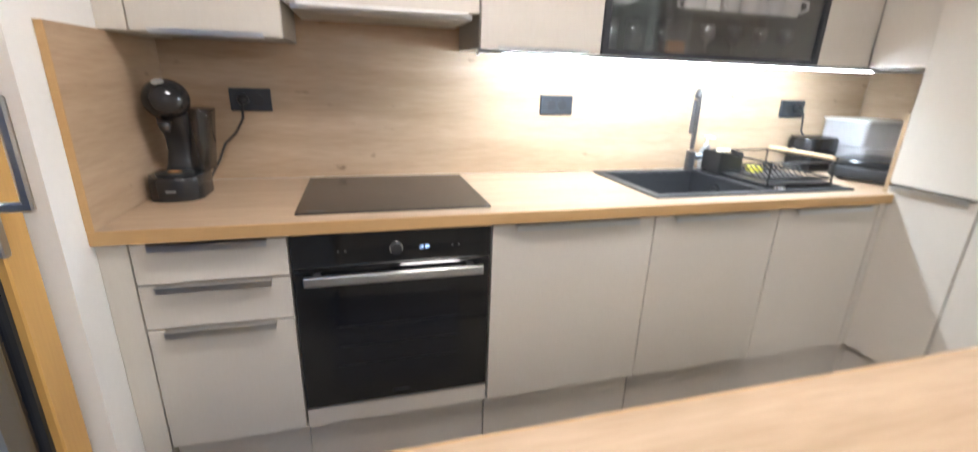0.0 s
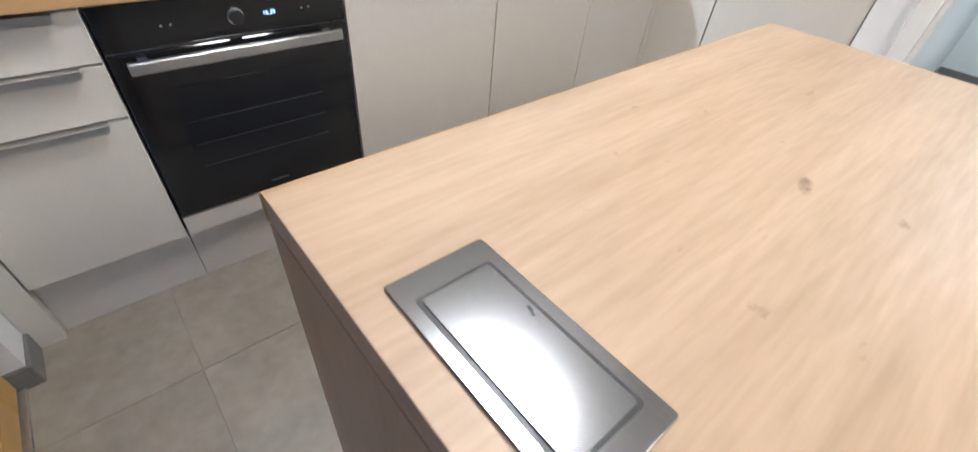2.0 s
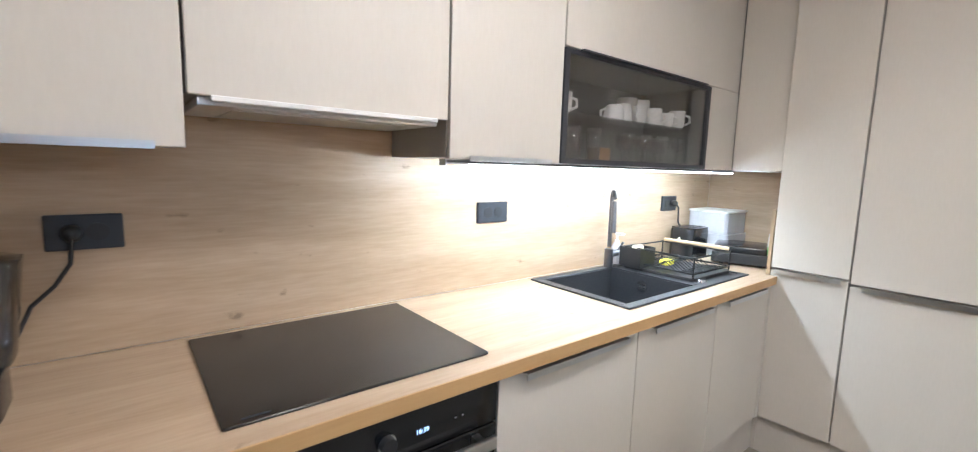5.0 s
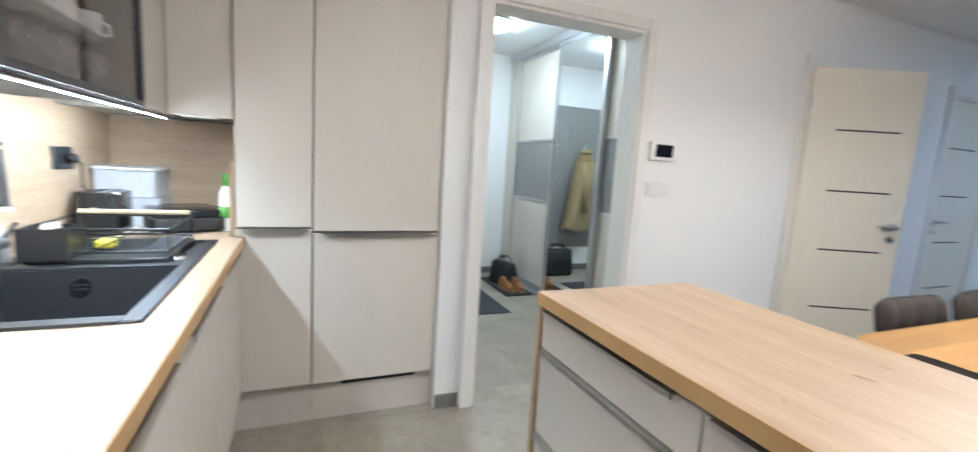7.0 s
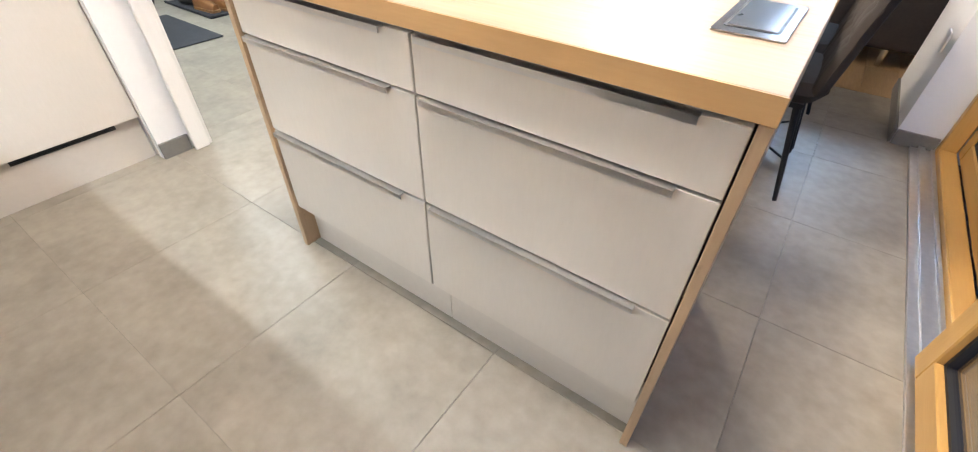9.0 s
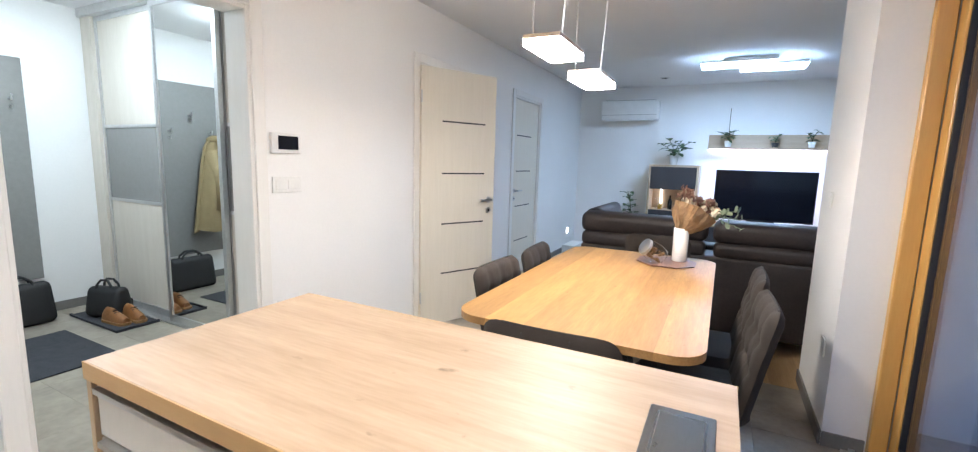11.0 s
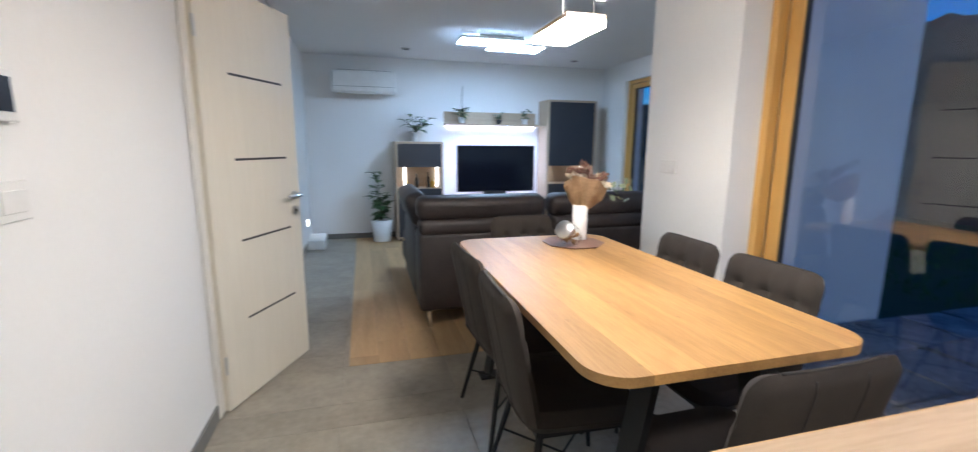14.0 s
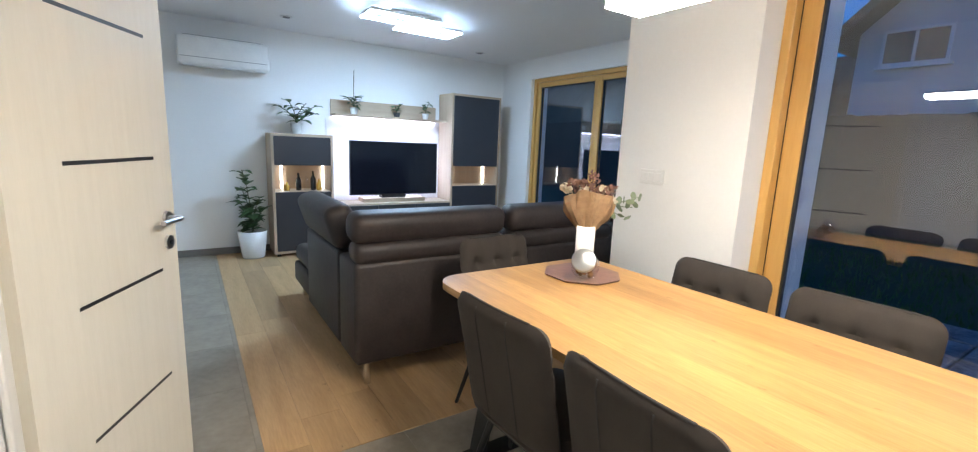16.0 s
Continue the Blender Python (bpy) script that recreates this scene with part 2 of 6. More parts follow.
EARTH = material("dark_lawn_soil", (0.035, 0.060, 0.020), 0.95, color2=(0.022, 0.040, 0.012), scale=3)
GRASS = material("dusk_grass", (0.05, 0.12, 0.022), 0.9, color2=(0.03, 0.075, 0.015), scale=8)
# Even dark tone for the added screen that replaces reflections in the glass.
BACKDROP = material("dark_backdrop_boards", (0.060, 0.050, 0.044), 0.9, color2=(0.048, 0.040, 0.036), scale=4, stretch=(1, 1, 0.1), fine=60)
WOODS = material("far_wooded_hill", (0.03, 0.04, 0.03), 0.95, color2=(0.014, 0.02, 0.014), scale=0.3)
SMOKY = pane_glass("smoky_tank_plastic", (0.40, 0.40, 0.41))
CLEARBOX = material("frosted_box_plastic", (0.86, 0.87, 0.90), 0.25, scale=10)
CLEARBOX.node_tree.nodes["Principled BSDF"].inputs["Alpha"].default_value = 0.6
GREEN = material("green_label_plastic", (0.10, 0.36, 0.06), 0.4, scale=20)
YELLOW = material("yellow_sponge", (0.75, 0.66, 0.08), 0.9, scale=90)
GOLD = material("amber_drink", (0.50, 0.28, 0.05), 0.2, scale=20)
PALEWOOD = wood("pale_beech", (0.66, 0.50, 0.32), (0.58, 0.42, 0.25), 0, 0.5, knots=False)
LED_COOL = glowing("cool_led_strip", (0.70, 0.84, 1.0), LED_STRIP)
LED_PENDANT = glowing("pendant_led", (1.0, 0.93, 0.88), PENDANT)
LED_LIVING = glowing("living_led", (0.44, 0.66, 1.0), LIVING)
LED_TV = glowing("tv_backlight", (0.55, 0.63, 1.0), TVGLOW)
LED_HALL = glowing("hall_led", (0.72, 0.87, 1.0), HALL)
LED_KITCHEN = glowing("kitchen_led", (0.98, 0.955, 0.985), KITCHEN)
LED_DIGITS = glowing("oven_clock_digits", (0.25, 0.5, 1.0), 1.2)
LED_NICHE = glowing("niche_led", (0.9, 0.93, 1.0), 6.0)


# ---- mesh helpers ----
def mesh_box(bm, x0, x1, y0, y1, z0, z1, bevel=0.0, segs=1):
    x0, x1, y0, y1, z0, z1 = min(x0, x1), max(x0, x1), min(y0, y1), max(y0, y1), min(z0, z1), max(z0, z1)
    g = bmesh.ops.create_cube(bm, size=1, matrix=Matrix.LocRotScale(((x0 + x1) / 2, (y0 + y1) / 2, (z0 + z1) / 2), None, (x1 - x0, y1 - y0, z1 - z0)))
    if bevel:
        es = list({e for v in g["verts"] for e in v.link_edges})
        bmesh.ops.bevel(bm, geom=es, offset=bevel, segments=segs, affect="EDGES", profile=0.5)
    return bm


def box(x0, x1, y0, y1, z0, z1, bevel=0.0, segs=1):
    return mesh_box(bmesh.new(), x0, x1, y0, y1, z0, z1, bevel, segs)


def boxes(*rows, bevel=0.0):
    bm = bmesh.new()
    for r in rows:
        mesh_box(bm, *r, bevel)
    return bm


def rod(bm, a, b, r, r2=None, segs=10):
    a, b = Vector(a), Vector(b)
    d = b - a
    m = Matrix.Translation((a + b) / 2) @ d.to_track_quat("Z", "Y").to_matrix().to_4x4()
    bmesh.ops.create_cone(bm, cap_ends=True, segments=segs, radius1=r, radius2=r if r2 is None else r2, depth=d.length, matrix=m)
    return bm


def tube(bm, pts, r, segs=8):
    pts = [Vector(p) for p in pts]
    for a, b in zip(pts, pts[1:]):
        rod(bm, a, b, r, segs=segs)
    for p in pts[1:-1]:
        bmesh.ops.create_uvsphere(bm, u_segments=segs, v_segments=5, radius=r, matrix=Matrix.Translation(p))
    return bm


def bent_rod(pts, r, segs=6):
    """One closed tube swept through points."""
    bm = bmesh.new()
    pts = [Vector(p) for p in pts]
    rings = []
    for k, p in enumerate(pts):
        d = (pts[min(k + 1, len(pts) - 1)] - pts[max(k - 1, 0)]).normalized()
        u = d.cross(Vector((0, 1, 0))).normalized()
        w = d.cross(u)
        rings.append([bm.verts.new(p + (u * math.cos(q) + w * math.sin(q)) * r) for q in [2 * math.pi * j / segs for j in range(segs)]])
    for x, y in zip(rings, rings[1:]):
        for j in range(segs):
            bm.faces.new((x[j], x[(j + 1) % segs], y[(j + 1) % segs], y[j]))
    bm.faces.new(rings[0][::-1])
    bm.faces.new(rings[-1])
    return bm


def lathe(profile, cx=0.0, cy=0.0, z=0.0, segs=24):
    """A turned solid from (radius, height) pairs."""
    bm = bmesh.new()
    rings = []
    for r, h in profile:
        rings.append([bm.verts.new((cx + r * math.cos(2 * math.pi * k / segs), cy + r * math.sin(2 * math.pi * k / segs), z + h)) for k in range(segs)])
    for a, b in zip(rings, rings[1:]):
        for k in range(segs):
            bm.faces.new((a[k], a[(k + 1) % segs], b[(k + 1) % segs], b[k]))
    bm.faces.new(rings[0][::-1])
    bm.faces.new(rings[-1])
    return bm


def rounded(x0, x1, y0, y1, z0, z1, radius, segs=6, bevel=0.004):
    """A slab with rounded corners in plan."""
    bm = bmesh.new()
    pts = []
    for cx, cy, a0 in ((x1 - radius, y1 - radius, 0), (x0 + radius, y1 - radius, 90), (x0 + radius, y0 + radius, 180), (x1 - radius, y0 + radius, 270)):
        for k in range(segs + 1):
            a = radians(a0 + 90 * k / segs)
            pts.append((cx + radius * math.cos(a), cy + radius * math.sin(a)))
    lo = [bm.verts.new((x, y, z0)) for x, y in pts]
    hi = [bm.verts.new((x, y, z1)) for x, y in pts]
    bm.faces.new(lo[::-1])
    top = bm.faces.new(hi)
    n = len(pts)
    for k in range(n):
        bm.faces.new((lo[k], lo[(k + 1) % n], hi[(k + 1) % n], hi[k]))
    if bevel:
        bmesh.ops.bevel(bm, geom=list(top.edges), offset=bevel, segments=2, affect="EDGES", profile=0.5)
    return bm


def merge(*bms):
    out = bmesh.new()
    for b in bms:
        me = bpy.data.meshes.new("tmp")
        b.to_mesh(me)
        out.from_mesh(me)
        bpy.data.meshes.remove(me)
    return out


def moved(bm, m):
    bm.transform(m)
    return bm


def smooth(bm, angle=35):
    for f in bm.faces:
        f.smooth = True
    for e in bm.edges:
        if len(e.link_faces) == 2 and e.calc_face_angle(0) > radians(angle):
            e.smooth = False
    return bm


def world_place(ob):
    p = Vector((0, 0, 0))
    while ob:
        p += ob.location
        ob = ob.parent
    return p


def part(name, bm, mat, parent, label="", soft=False):
    """Links a mesh, given in world places, as a part under a thing."""
    off = world_place(parent)
    bm.transform(Matrix.Translation(-off))
    if soft:
        smooth(bm)
    me = bpy.data.meshes.new(name)
    bm.to_mesh(me)
    bm.free()
    me.materials.append(mat)
    ob = new(name, me)
    ob.parent = parent
    return tagged(ob, label)


def thing(name, at, label, category, group="", kind=""):
    ob = new(name)
    ob.location = at
    ob.empty_display_size = 0.05
    return tagged(ob, label, category, group, kind)


def solo(name, bm, mat, label, category, group="", kind="", soft=False):
    """A thing of one mesh, its origin at the middle of its base."""
    xs, ys, zs = zip(*[v.co for v in bm.verts])
    o = Vector(((min(xs) + max(xs)) / 2, (min(ys) + max(ys)) / 2, min(zs)))
    bm.transform(Matrix.Translation(-o))
    if soft:
        smooth(bm)
    me = bpy.data.meshes.new(name)
    bm.to_mesh(me)
    bm.free()
    me.materials.append(mat)
    ob = new(name, me)
    ob.location = o
    return tagged(ob, label, category, group, kind)


def structure(name, bm, mat, label, category):
    return solo(name, bm, mat, label, category, kind="structure")


# ---- plan: kitchen to +y, hall to +x, garden to -x, living room to -y ----
CEIL_Z = 2.5
EAST, WEST, WEST2, FAR, NORTH = 2.25, -0.41, -2.15, -7.72, 0.63
HALL_E, HALL_N, HALL_S = 5.03, -0.95, -3.05

structure("wall_north", box(-0.75, 3.1, NORTH, NORTH + 0.25, -0.1, 2.7), WALL, "white painted kitchen wall behind the units", "wall")
structure("wall_far", box(-2.5, 3.1, FAR - 0.25, FAR, -0.1, 2.7), WALL, "white painted wall behind the television", "wall")
structure("wall_west_kitchen", box(-0.75, -0.46, -0.10, NORTH, -0.1, 2.7), WALL, "white wall stub beside the kitchen units", "wall")
structure("wall_west_pillar", box(-0.75, WEST, -3.88, -3.10, -0.1, 2.7), WALL, "white wall pier between garden door and sofa", "wall")
structure("wall_west_lintel", box(-0.75, WEST, -3.10, -0.10, 2.32, 2.7), WALL, "white lintel over the garden door", "wall")
structure("wall_wing", box(-2.45, -0.752, -3.88, -3.58, -0.1, 2.7), STUCCO, "white rendered wing wall beside the terrace", "wall")
structure("wall_living_west", merge(box(-2.45, WEST2, -5.2, -3.882, -0.1, 2.7), box(-2.45, WEST2, FAR, -7.05, -0.1, 2.7),
          box(-2.45, WEST2, -7.05, -5.2, 2.24, 2.7), box(-2.45, WEST2, -7.05, -5.2, -0.1, 0.02)), WALL, "white living room wall with a window opening", "wall")
structure("wall_east", merge(box(EAST, 2.40, -3.37, -2.0, -0.1, 2.7), box(EAST, 2.40, -2.0, -1.05, 2.07, 2.7), box(EAST, 2.40, -4.12, -3.37, 2.08, 2.7),
          box(EAST, 2.40, -5.15, -4.12, -0.1, 2.7), box(EAST, 2.40, -5.95, -5.15, 2.08, 2.7), box(EAST, 2.40, FAR, -5.95, -0.1, 2.7)),
          WALL, "white painted wall with door openings", "wall")
structure("wall_pillar", box(2.275, 2.42, -1.05, -0.87, -0.1, 2.7), WALL, "white wall pier beside the tall kitchen unit", "wall")
structure("wall_kitchen_east", box(2.92, 3.1, -0.87, NORTH, -0.1, 2.7), WALL, "white wall behind the tall kitchen units", "wall")
structure("wall_hall_north", box(2.422, 5.3, HALL_N, -0.872, -0.1, 2.7), WALL, "white painted hall wall", "wall")
structure("wall_hall_east", box(HALL_E, 5.3, HALL_S, HALL_N, -0.1, 2.7), WALL, "white painted hall end wall", "wall")
structure("wall_hall_south", box(2.402, 5.3, HALL_S - 0.12, HALL_S, -0.1, 2.7), WALL, "white painted wall behind the wardrobe", "wall")
structure("wall_side_room", merge(box(3.5, 3.62, FAR, HALL_S - 0.122, -0.1, 2.7)), WALL, "white wall of the room behind the door", "wall")
structure("ceiling", merge(box(-0.75, 5.3, -3.88, NORTH + 0.25, CEIL_Z, 2.7), box(-2.45, 5.3, FAR - 0.25, -3.88, CEIL_Z, 2.7)), CEIL, "smooth white painted ceiling", "ceiling")
floor = structure("floor", merge(box(-0.50, 5.2, -3.75, NORTH, -0.12, -0.006), box(-2.3, 5.2, FAR, -3.75, -0.12, -0.006)), GROUT, "grey concrete-look tiles and oak planks", "floor")


# ---- doors and skirting ----
def casing(name, y0, y1, top, x=EAST, depth=0.15):
    t = thing(name, (x, (y0 + y1) / 2, 0), "ivory door casing round a wall opening", "door frame", kind="structure")
    for a, b in ((y0, y0 + 0.03), (y1 - 0.03, y1)):
        part("jamb", box(x - 0.004, x + depth + 0.004, a, b, 0, top, 0.003), CASING, t)
    part("head", box(x - 0.004, x + depth + 0.004, y0 + 0.03, y1 - 0.03, top - 0.03, top, 0.003), CASING, t)
    for a, b in ((y0 - 0.055, y0 + 0.012), (y1 - 0.012, y1 + 0.055)):
        part("architrave", box(x - 0.018, x - 0.004, a, b, 0, top + 0.055, 0.004), CASING, t)
    part("top_architrave", box(x - 0.018, x - 0.004, y0 + 0.012, y1 - 0.012, top - 0.012, top + 0.055, 0.004), CASING, t)
    return t


def lever(parent, c, out, along):
    """A lever handle with rose and a lock escutcheon on a door face."""
    c, out, along = Vector(c), Vector(out), Vector(along)
    bm = bmesh.new()
    rod(bm, c, c + out * 0.012, 0.026, segs=20)
    rod(bm, c + out * 0.01, c + out * 0.05, 0.01)
    tube(bm, [c + out * 0.05 - along * 0.005, c + out * 0.052 + along * 0.12], 0.0095, 12)
    part("door_handle", bm, STEEL, parent, "brushed steel lever handle", True)
    bm = bmesh.new()
    k = c - Vector((0, 0, 0.09))
    rod(bm, k, k + out * 0.010, 0.026, segs=20)
    part("escutcheon", bm, STEEL, parent, "round steel lock rose", True)
    bm = bmesh.new()
    rod(bm, k + out * 0.010, k + out * 0.014, 0.009, segs=10)
    part("keyhole", bm, BLACKPLASTIC, parent)


def door_leaf(name, width, label):
    """A leaf hinged at its origin, running along +x, faces to -y and +y."""
    t = thing(name, (0, 0, 0), label, "door", kind="structure")
    bm = bmesh.new()
    zs = [0.008, 0.428, 0.836, 1.242, 1.648, 2.045]
    g = 0.006
    g0, g1 = 0.26 * width, 0.85 * width
    mesh_box(bm, 0, width, -0.017, 0.017, zs[0], zs[-1])
    for a, b in zip(zs, zs[1:]):
        for y0, y1 in ((-0.020, -0.017), (0.017, 0.020)):
            mesh_box(bm, g0, g1, y0, y1, a + (g if a > 0.1 else 0), b - (g if b < 2 else 0))
    for y0, y1 in ((-0.020, -0.017), (0.017, 0.020)):
        mesh_box(bm, 0, g0, y0, y1, zs[0], zs[-1])
        mesh_box(bm, g1, width, y0, y1, zs[0], zs[-1])
    part("leaf", bm, DOORWOOD, t)
    for z in zs[1:-1]:
        for y0, y1 in ((-0.0195, -0.0172), (0.0172, 0.0195)):
            part("inlay", box(g0, g1, y0, y1, z - 0.0058, z + 0.0058), BLACKPLASTIC, t, "dark metal inlay strip")
    for z in (0.25, 1.82):
        bm = bmesh.new()
        rod(bm, (-0.004, -0.024, z - 0.045), (-0.004, -0.024, z + 0.045), 0.008)
        part("hinge", bm, STEEL, t, "steel hinge", True)
    lever(t, (width - 0.06, -0.02, 1.02), (0, -1, 0), (-1, 0, 0))
    lever(t, (width - 0.06, 0.02, 1.02), (0, 1, 0), (-1, 0, 0))
    return t


casing("door_casing_hall", -2.0, -1.05, 2.07)
casing("door_casing_side", -4.12, -3.37, 2.08)
casing("door_casing_back", -5.95, -5.15, 2.08)
d1 = door_leaf("door_1", 0.715, "ivory wood-grain door standing ajar with dark inlays")
d1.matrix_basis = Matrix.Translation((2.222, -3.372, 0)) @ Matrix.Rotation(math.atan2(-4.0 + 3.372, 1.932 - 2.222), 4, "Z")
d2 = door_leaf("door_2", 0.735, "closed ivory wood-grain door with dark inlays")
d2.matrix_basis = Matrix.Translation((2.285, -5.915, 0)) @ Matrix.Rotation(radians(90), 4, "Z")

for nm, r in (("a", (EAST - 0.012, EAST, -3.31, -2.058, 0, 0.075)), ("b", (EAST - 0.012, EAST, -5.09, -4.18, 0, 0.075)), ("c", (EAST - 0.012, EAST, FAR + 0.012, -6.01, 0, 0.075)),
              ("d", (-2.14, 2.238, FAR, FAR + 0.012, 0, 0.075)), ("e", (WEST, WEST + 0.012, -3.88, -3.10, 0, 0.075)),
              ("f", (-0.46, -0.448, -0.112, 0.02, 0, 0.075)), ("g", (-0.58, -0.46, -0.112, -0.10, 0, 0.075)),
              ("h", (2.263, 2.275, -0.995, -0.87, 0, 0.075)),
              ("i", (5.018, HALL_E, -2.40, -0.95, 0, 0.075)), ("j", (2.43, 5.018, HALL_N - 0.012, HALL_N, 0, 0.075)),
              ("l", (-0.58, WEST, -3.10, -3.088, 0, 0.075))):
    structure("baseboard", box(*r, 0.002), SKIRT, "grey tile skirting along the wall", "baseboard")


# ---- garden door and living room window ----
def frame_rect(x0, x1, y0, y1, z0, z1, w):
    return (("stile", box(x0, x1, y0, y0 + w, z0, z1, 0.004), PINE), ("stile", box(x0, x1, y1 - w, y1, z0, z1, 0.004), PINE),
            ("rail", box(x0, x1, y0 + w, y1 - w, z0, z0 + w, 0.004), PINE_Y), ("rail", box(x0, x1, y0 + w, y1 - w, z1 - w, z1, 0.004), PINE_Y))


def glazed(parent, x0, x1, y0, y1, z0, z1, w):
    for nm, bm, m in frame_rect(x0, x1, y0, y1, z0, z1, w):
        part(nm, bm, m, parent)
    xm = (x0 + x1) / 2
    i = w - 0.002
    part("gasket", merge(box(xm - 0.014, xm + 0.014, y0 + i, y0 + i + 0.014, z0 + i, z1 - i), box(xm - 0.014, xm + 0.014, y1 - i - 0.014, y1 - i, z0 + i, z1 - i),
         box(xm - 0.014, xm + 0.014, y0 + i, y1 - i, z0 + i, z0 + i + 0.012), box(xm - 0.014, xm + 0.014, y0 + i, y1 - i, z1 - i - 0.012, z1 - i)), RUBBER, parent)
    part("pane", box(xm - 0.003, xm + 0.003, y0 + i, y1 - i, z0 + i, z1 - i), GLASS, parent, "clear glass pane")


gd = thing("window_1", (-0.56, -1.6, 0), "varnished spruce sliding garden door, closed, with two panes", "garden door", kind="structure")
for nm, bm, m in frame_rect(-0.655, -0.586, -3.10, -0.10, 0.0, 2.32, 0.045):
    part("frame_" + nm, bm, m, gd)
for nm, bm, m in frame_rect(-0.75, -0.705, -3.10, -0.10, 0.0, 2.32, 0.045):
    part("cladding_" + nm, bm, ANTHRACITE, gd, "anthracite outer cladding")
glazed(gd, -0.70, -0.657, -3.055, -1.52, 0.045, 2.275, 0.085)
glazed(gd, -0.565, -0.50, -1.60, -0.118, 0.026, 2.318, 0.088)
part("track", boxes((-0.585, -0.49, -3.087, -0.113, 0.0, 0.010), (-0.545, -0.520, -3.087, -0.113, 0.010, 0.022), (-0.583, -0.570, -3.087, -0.113, 0.010, 0.02)), ALU, gd, "aluminium sliding track")
bm = bmesh.new()
mesh_box(bm, -0.50, -0.49, -0.222, -0.198, 0.93, 1.13, 0.003)
part("handle_plate", bm, STEEL, gd, "steel handle plate")
bm = boxes((-0.49, -0.434, -0.217, -0.203, 1.024, 1.044), (-0.443, -0.424, -0.217, -0.203, 1.024, 1.25), bevel=0.004)
part("door_handle", bm, STEEL, gd, "upright brushed steel lift handle")
structure("threshold", box(-0.60, -0.492, -3.10, -0.10, -0.12, -0.001), ALU, "grey metal threshold under the garden door", "threshold")

w2 = thing("window_2", (-2.2, -6.1, 0), "spruce framed living room window with two panes", "window", kind="structure")
for nm, bm, m in frame_rect(-2.33, -2.20, -7.05, -5.2, 0.02, 2.24, 0.05):
    part("frame_" + nm, bm, m, w2)
glazed(w2, -2.30, -2.23, -7.0, -5.88, 0.07, 2.19, 0.06)
glazed(w2, -2.30, -2.23, -5.88, -5.25, 0.07, 2.19, 0.06)


# ---- kitchen units ----
Y0 = 0.02
CT = 0.91


def edge_handle_x(parent, x0, x1, y, z):
    """An aluminium profile that hooks over a front's top edge, along x; y is the front's face."""
    part("handle", boxes((x0, x1, y - 0.024, y - 0.002, z - 0.004, z), (x0, x1, y - 0.024, y - 0.021, z - 0.018, z - 0.004)), STEEL, parent, "slim brushed aluminium edge handle")


def unit(name, x0, x1, fronts, label, cat="kitchen cabinet", handle=True, top=0.868):
    t = thing(name, ((x0 + x1) / 2, 0.3, 0), label, cat, "base units along the kitchen wall")
    part("body", box(x0 + 0.001, x1 - 0.001, Y0 + 0.02, 0.60, 0.2, top), CARCASS, t)
    for nm, z0, z1 in fronts:
        f = part(nm, box(x0 + 0.0025, x1 - 0.0025, Y0, Y0 + 0.018, z0, z1, 0.0015), FRONT, t)
        if handle:
            w = x1 - x0
            edge_handle_x(f, x0 + 0.13 * w, x1 - 0.13 * w, Y0, z1 + 0.003)
    return t


unit("drawer_unit", -0.388, -0.002, (("drawer_front", 0.205, 0.606), ("drawer_front", 0.612, 0.742), ("drawer_front", 0.748, 0.862)),
     "greige three-drawer base unit beside the oven", "drawer unit")
unit("dishwasher_cabinet", 0.602, 1.20, (("door", 0.205, 0.862),), "greige base cabinet with a single full-height front")
unit("sink_cabinet", 1.20, 1.75, (("door", 0.205, 0.862),), "greige base cabinet under the black sink", top=0.70)
unit("corner_cabinet", 1.75, 2.262, (("door", 0.205, 0.862),), "greige narrow base cabinet in the kitchen corner")
solo("filler_panel", box(-0.459, -0.39, Y0, 0.58, 0.0, 0.868, 0.001), FRONT, "greige filler panel against the wall", "panel")
solo("filler_panel", box(2.264, 2.298, Y0, Y0 + 0.018, 0.2, 0.868, 0.001), FRONT, "greige corner filler panel", "panel")
solo("plinth", box(2.3402, 2.3548, 0.036, 0.0545, 0.0, 0.198), PLINTH, "short grey plinth return in the corner", "plinth")
for a, b in ((-0.388, 0.0), (0.0, 0.60), (0.603, 1.20), (1.203, 2.356)):
    solo("plinth", box(a + 0.001, b - 0.001, 0.055, 0.071, 0.0, 0.198, 0.001), PLINTH, "grey plinth board under the base units", "plinth", "plinth boards")

ov = thing("oven", (0.3, 0.3, 0), "black glass built-in oven with a steel bar handle", "oven")
part("body", box(0.004, 0.594, 0.03, 0.55, 0.205, 0.866), CARCASS, ov)
part("trim_panel", box(0.003, 0.596, Y0, Y0 + 0.018, 0.205, 0.270, 0.001), FRONT, ov, "greige trim strip below the oven")
part("control_panel", box(0.003, 0.596, Y0 - 0.004, 0.032, 0.762, 0.866, 0.002), BLACKGLASS, ov, "black glass control panel")
dr = part("door", box(0.003, 0.596, Y0 - 0.004, 0.032, 0.276, 0.757, 0.003), BLACKGLASS, ov, "black glass oven door")
part("inner_window", box(0.10, 0.50, Y0 - 0.0052, Y0 - 0.0042, 0.34, 0.66, 0.0), SCREEN, dr)
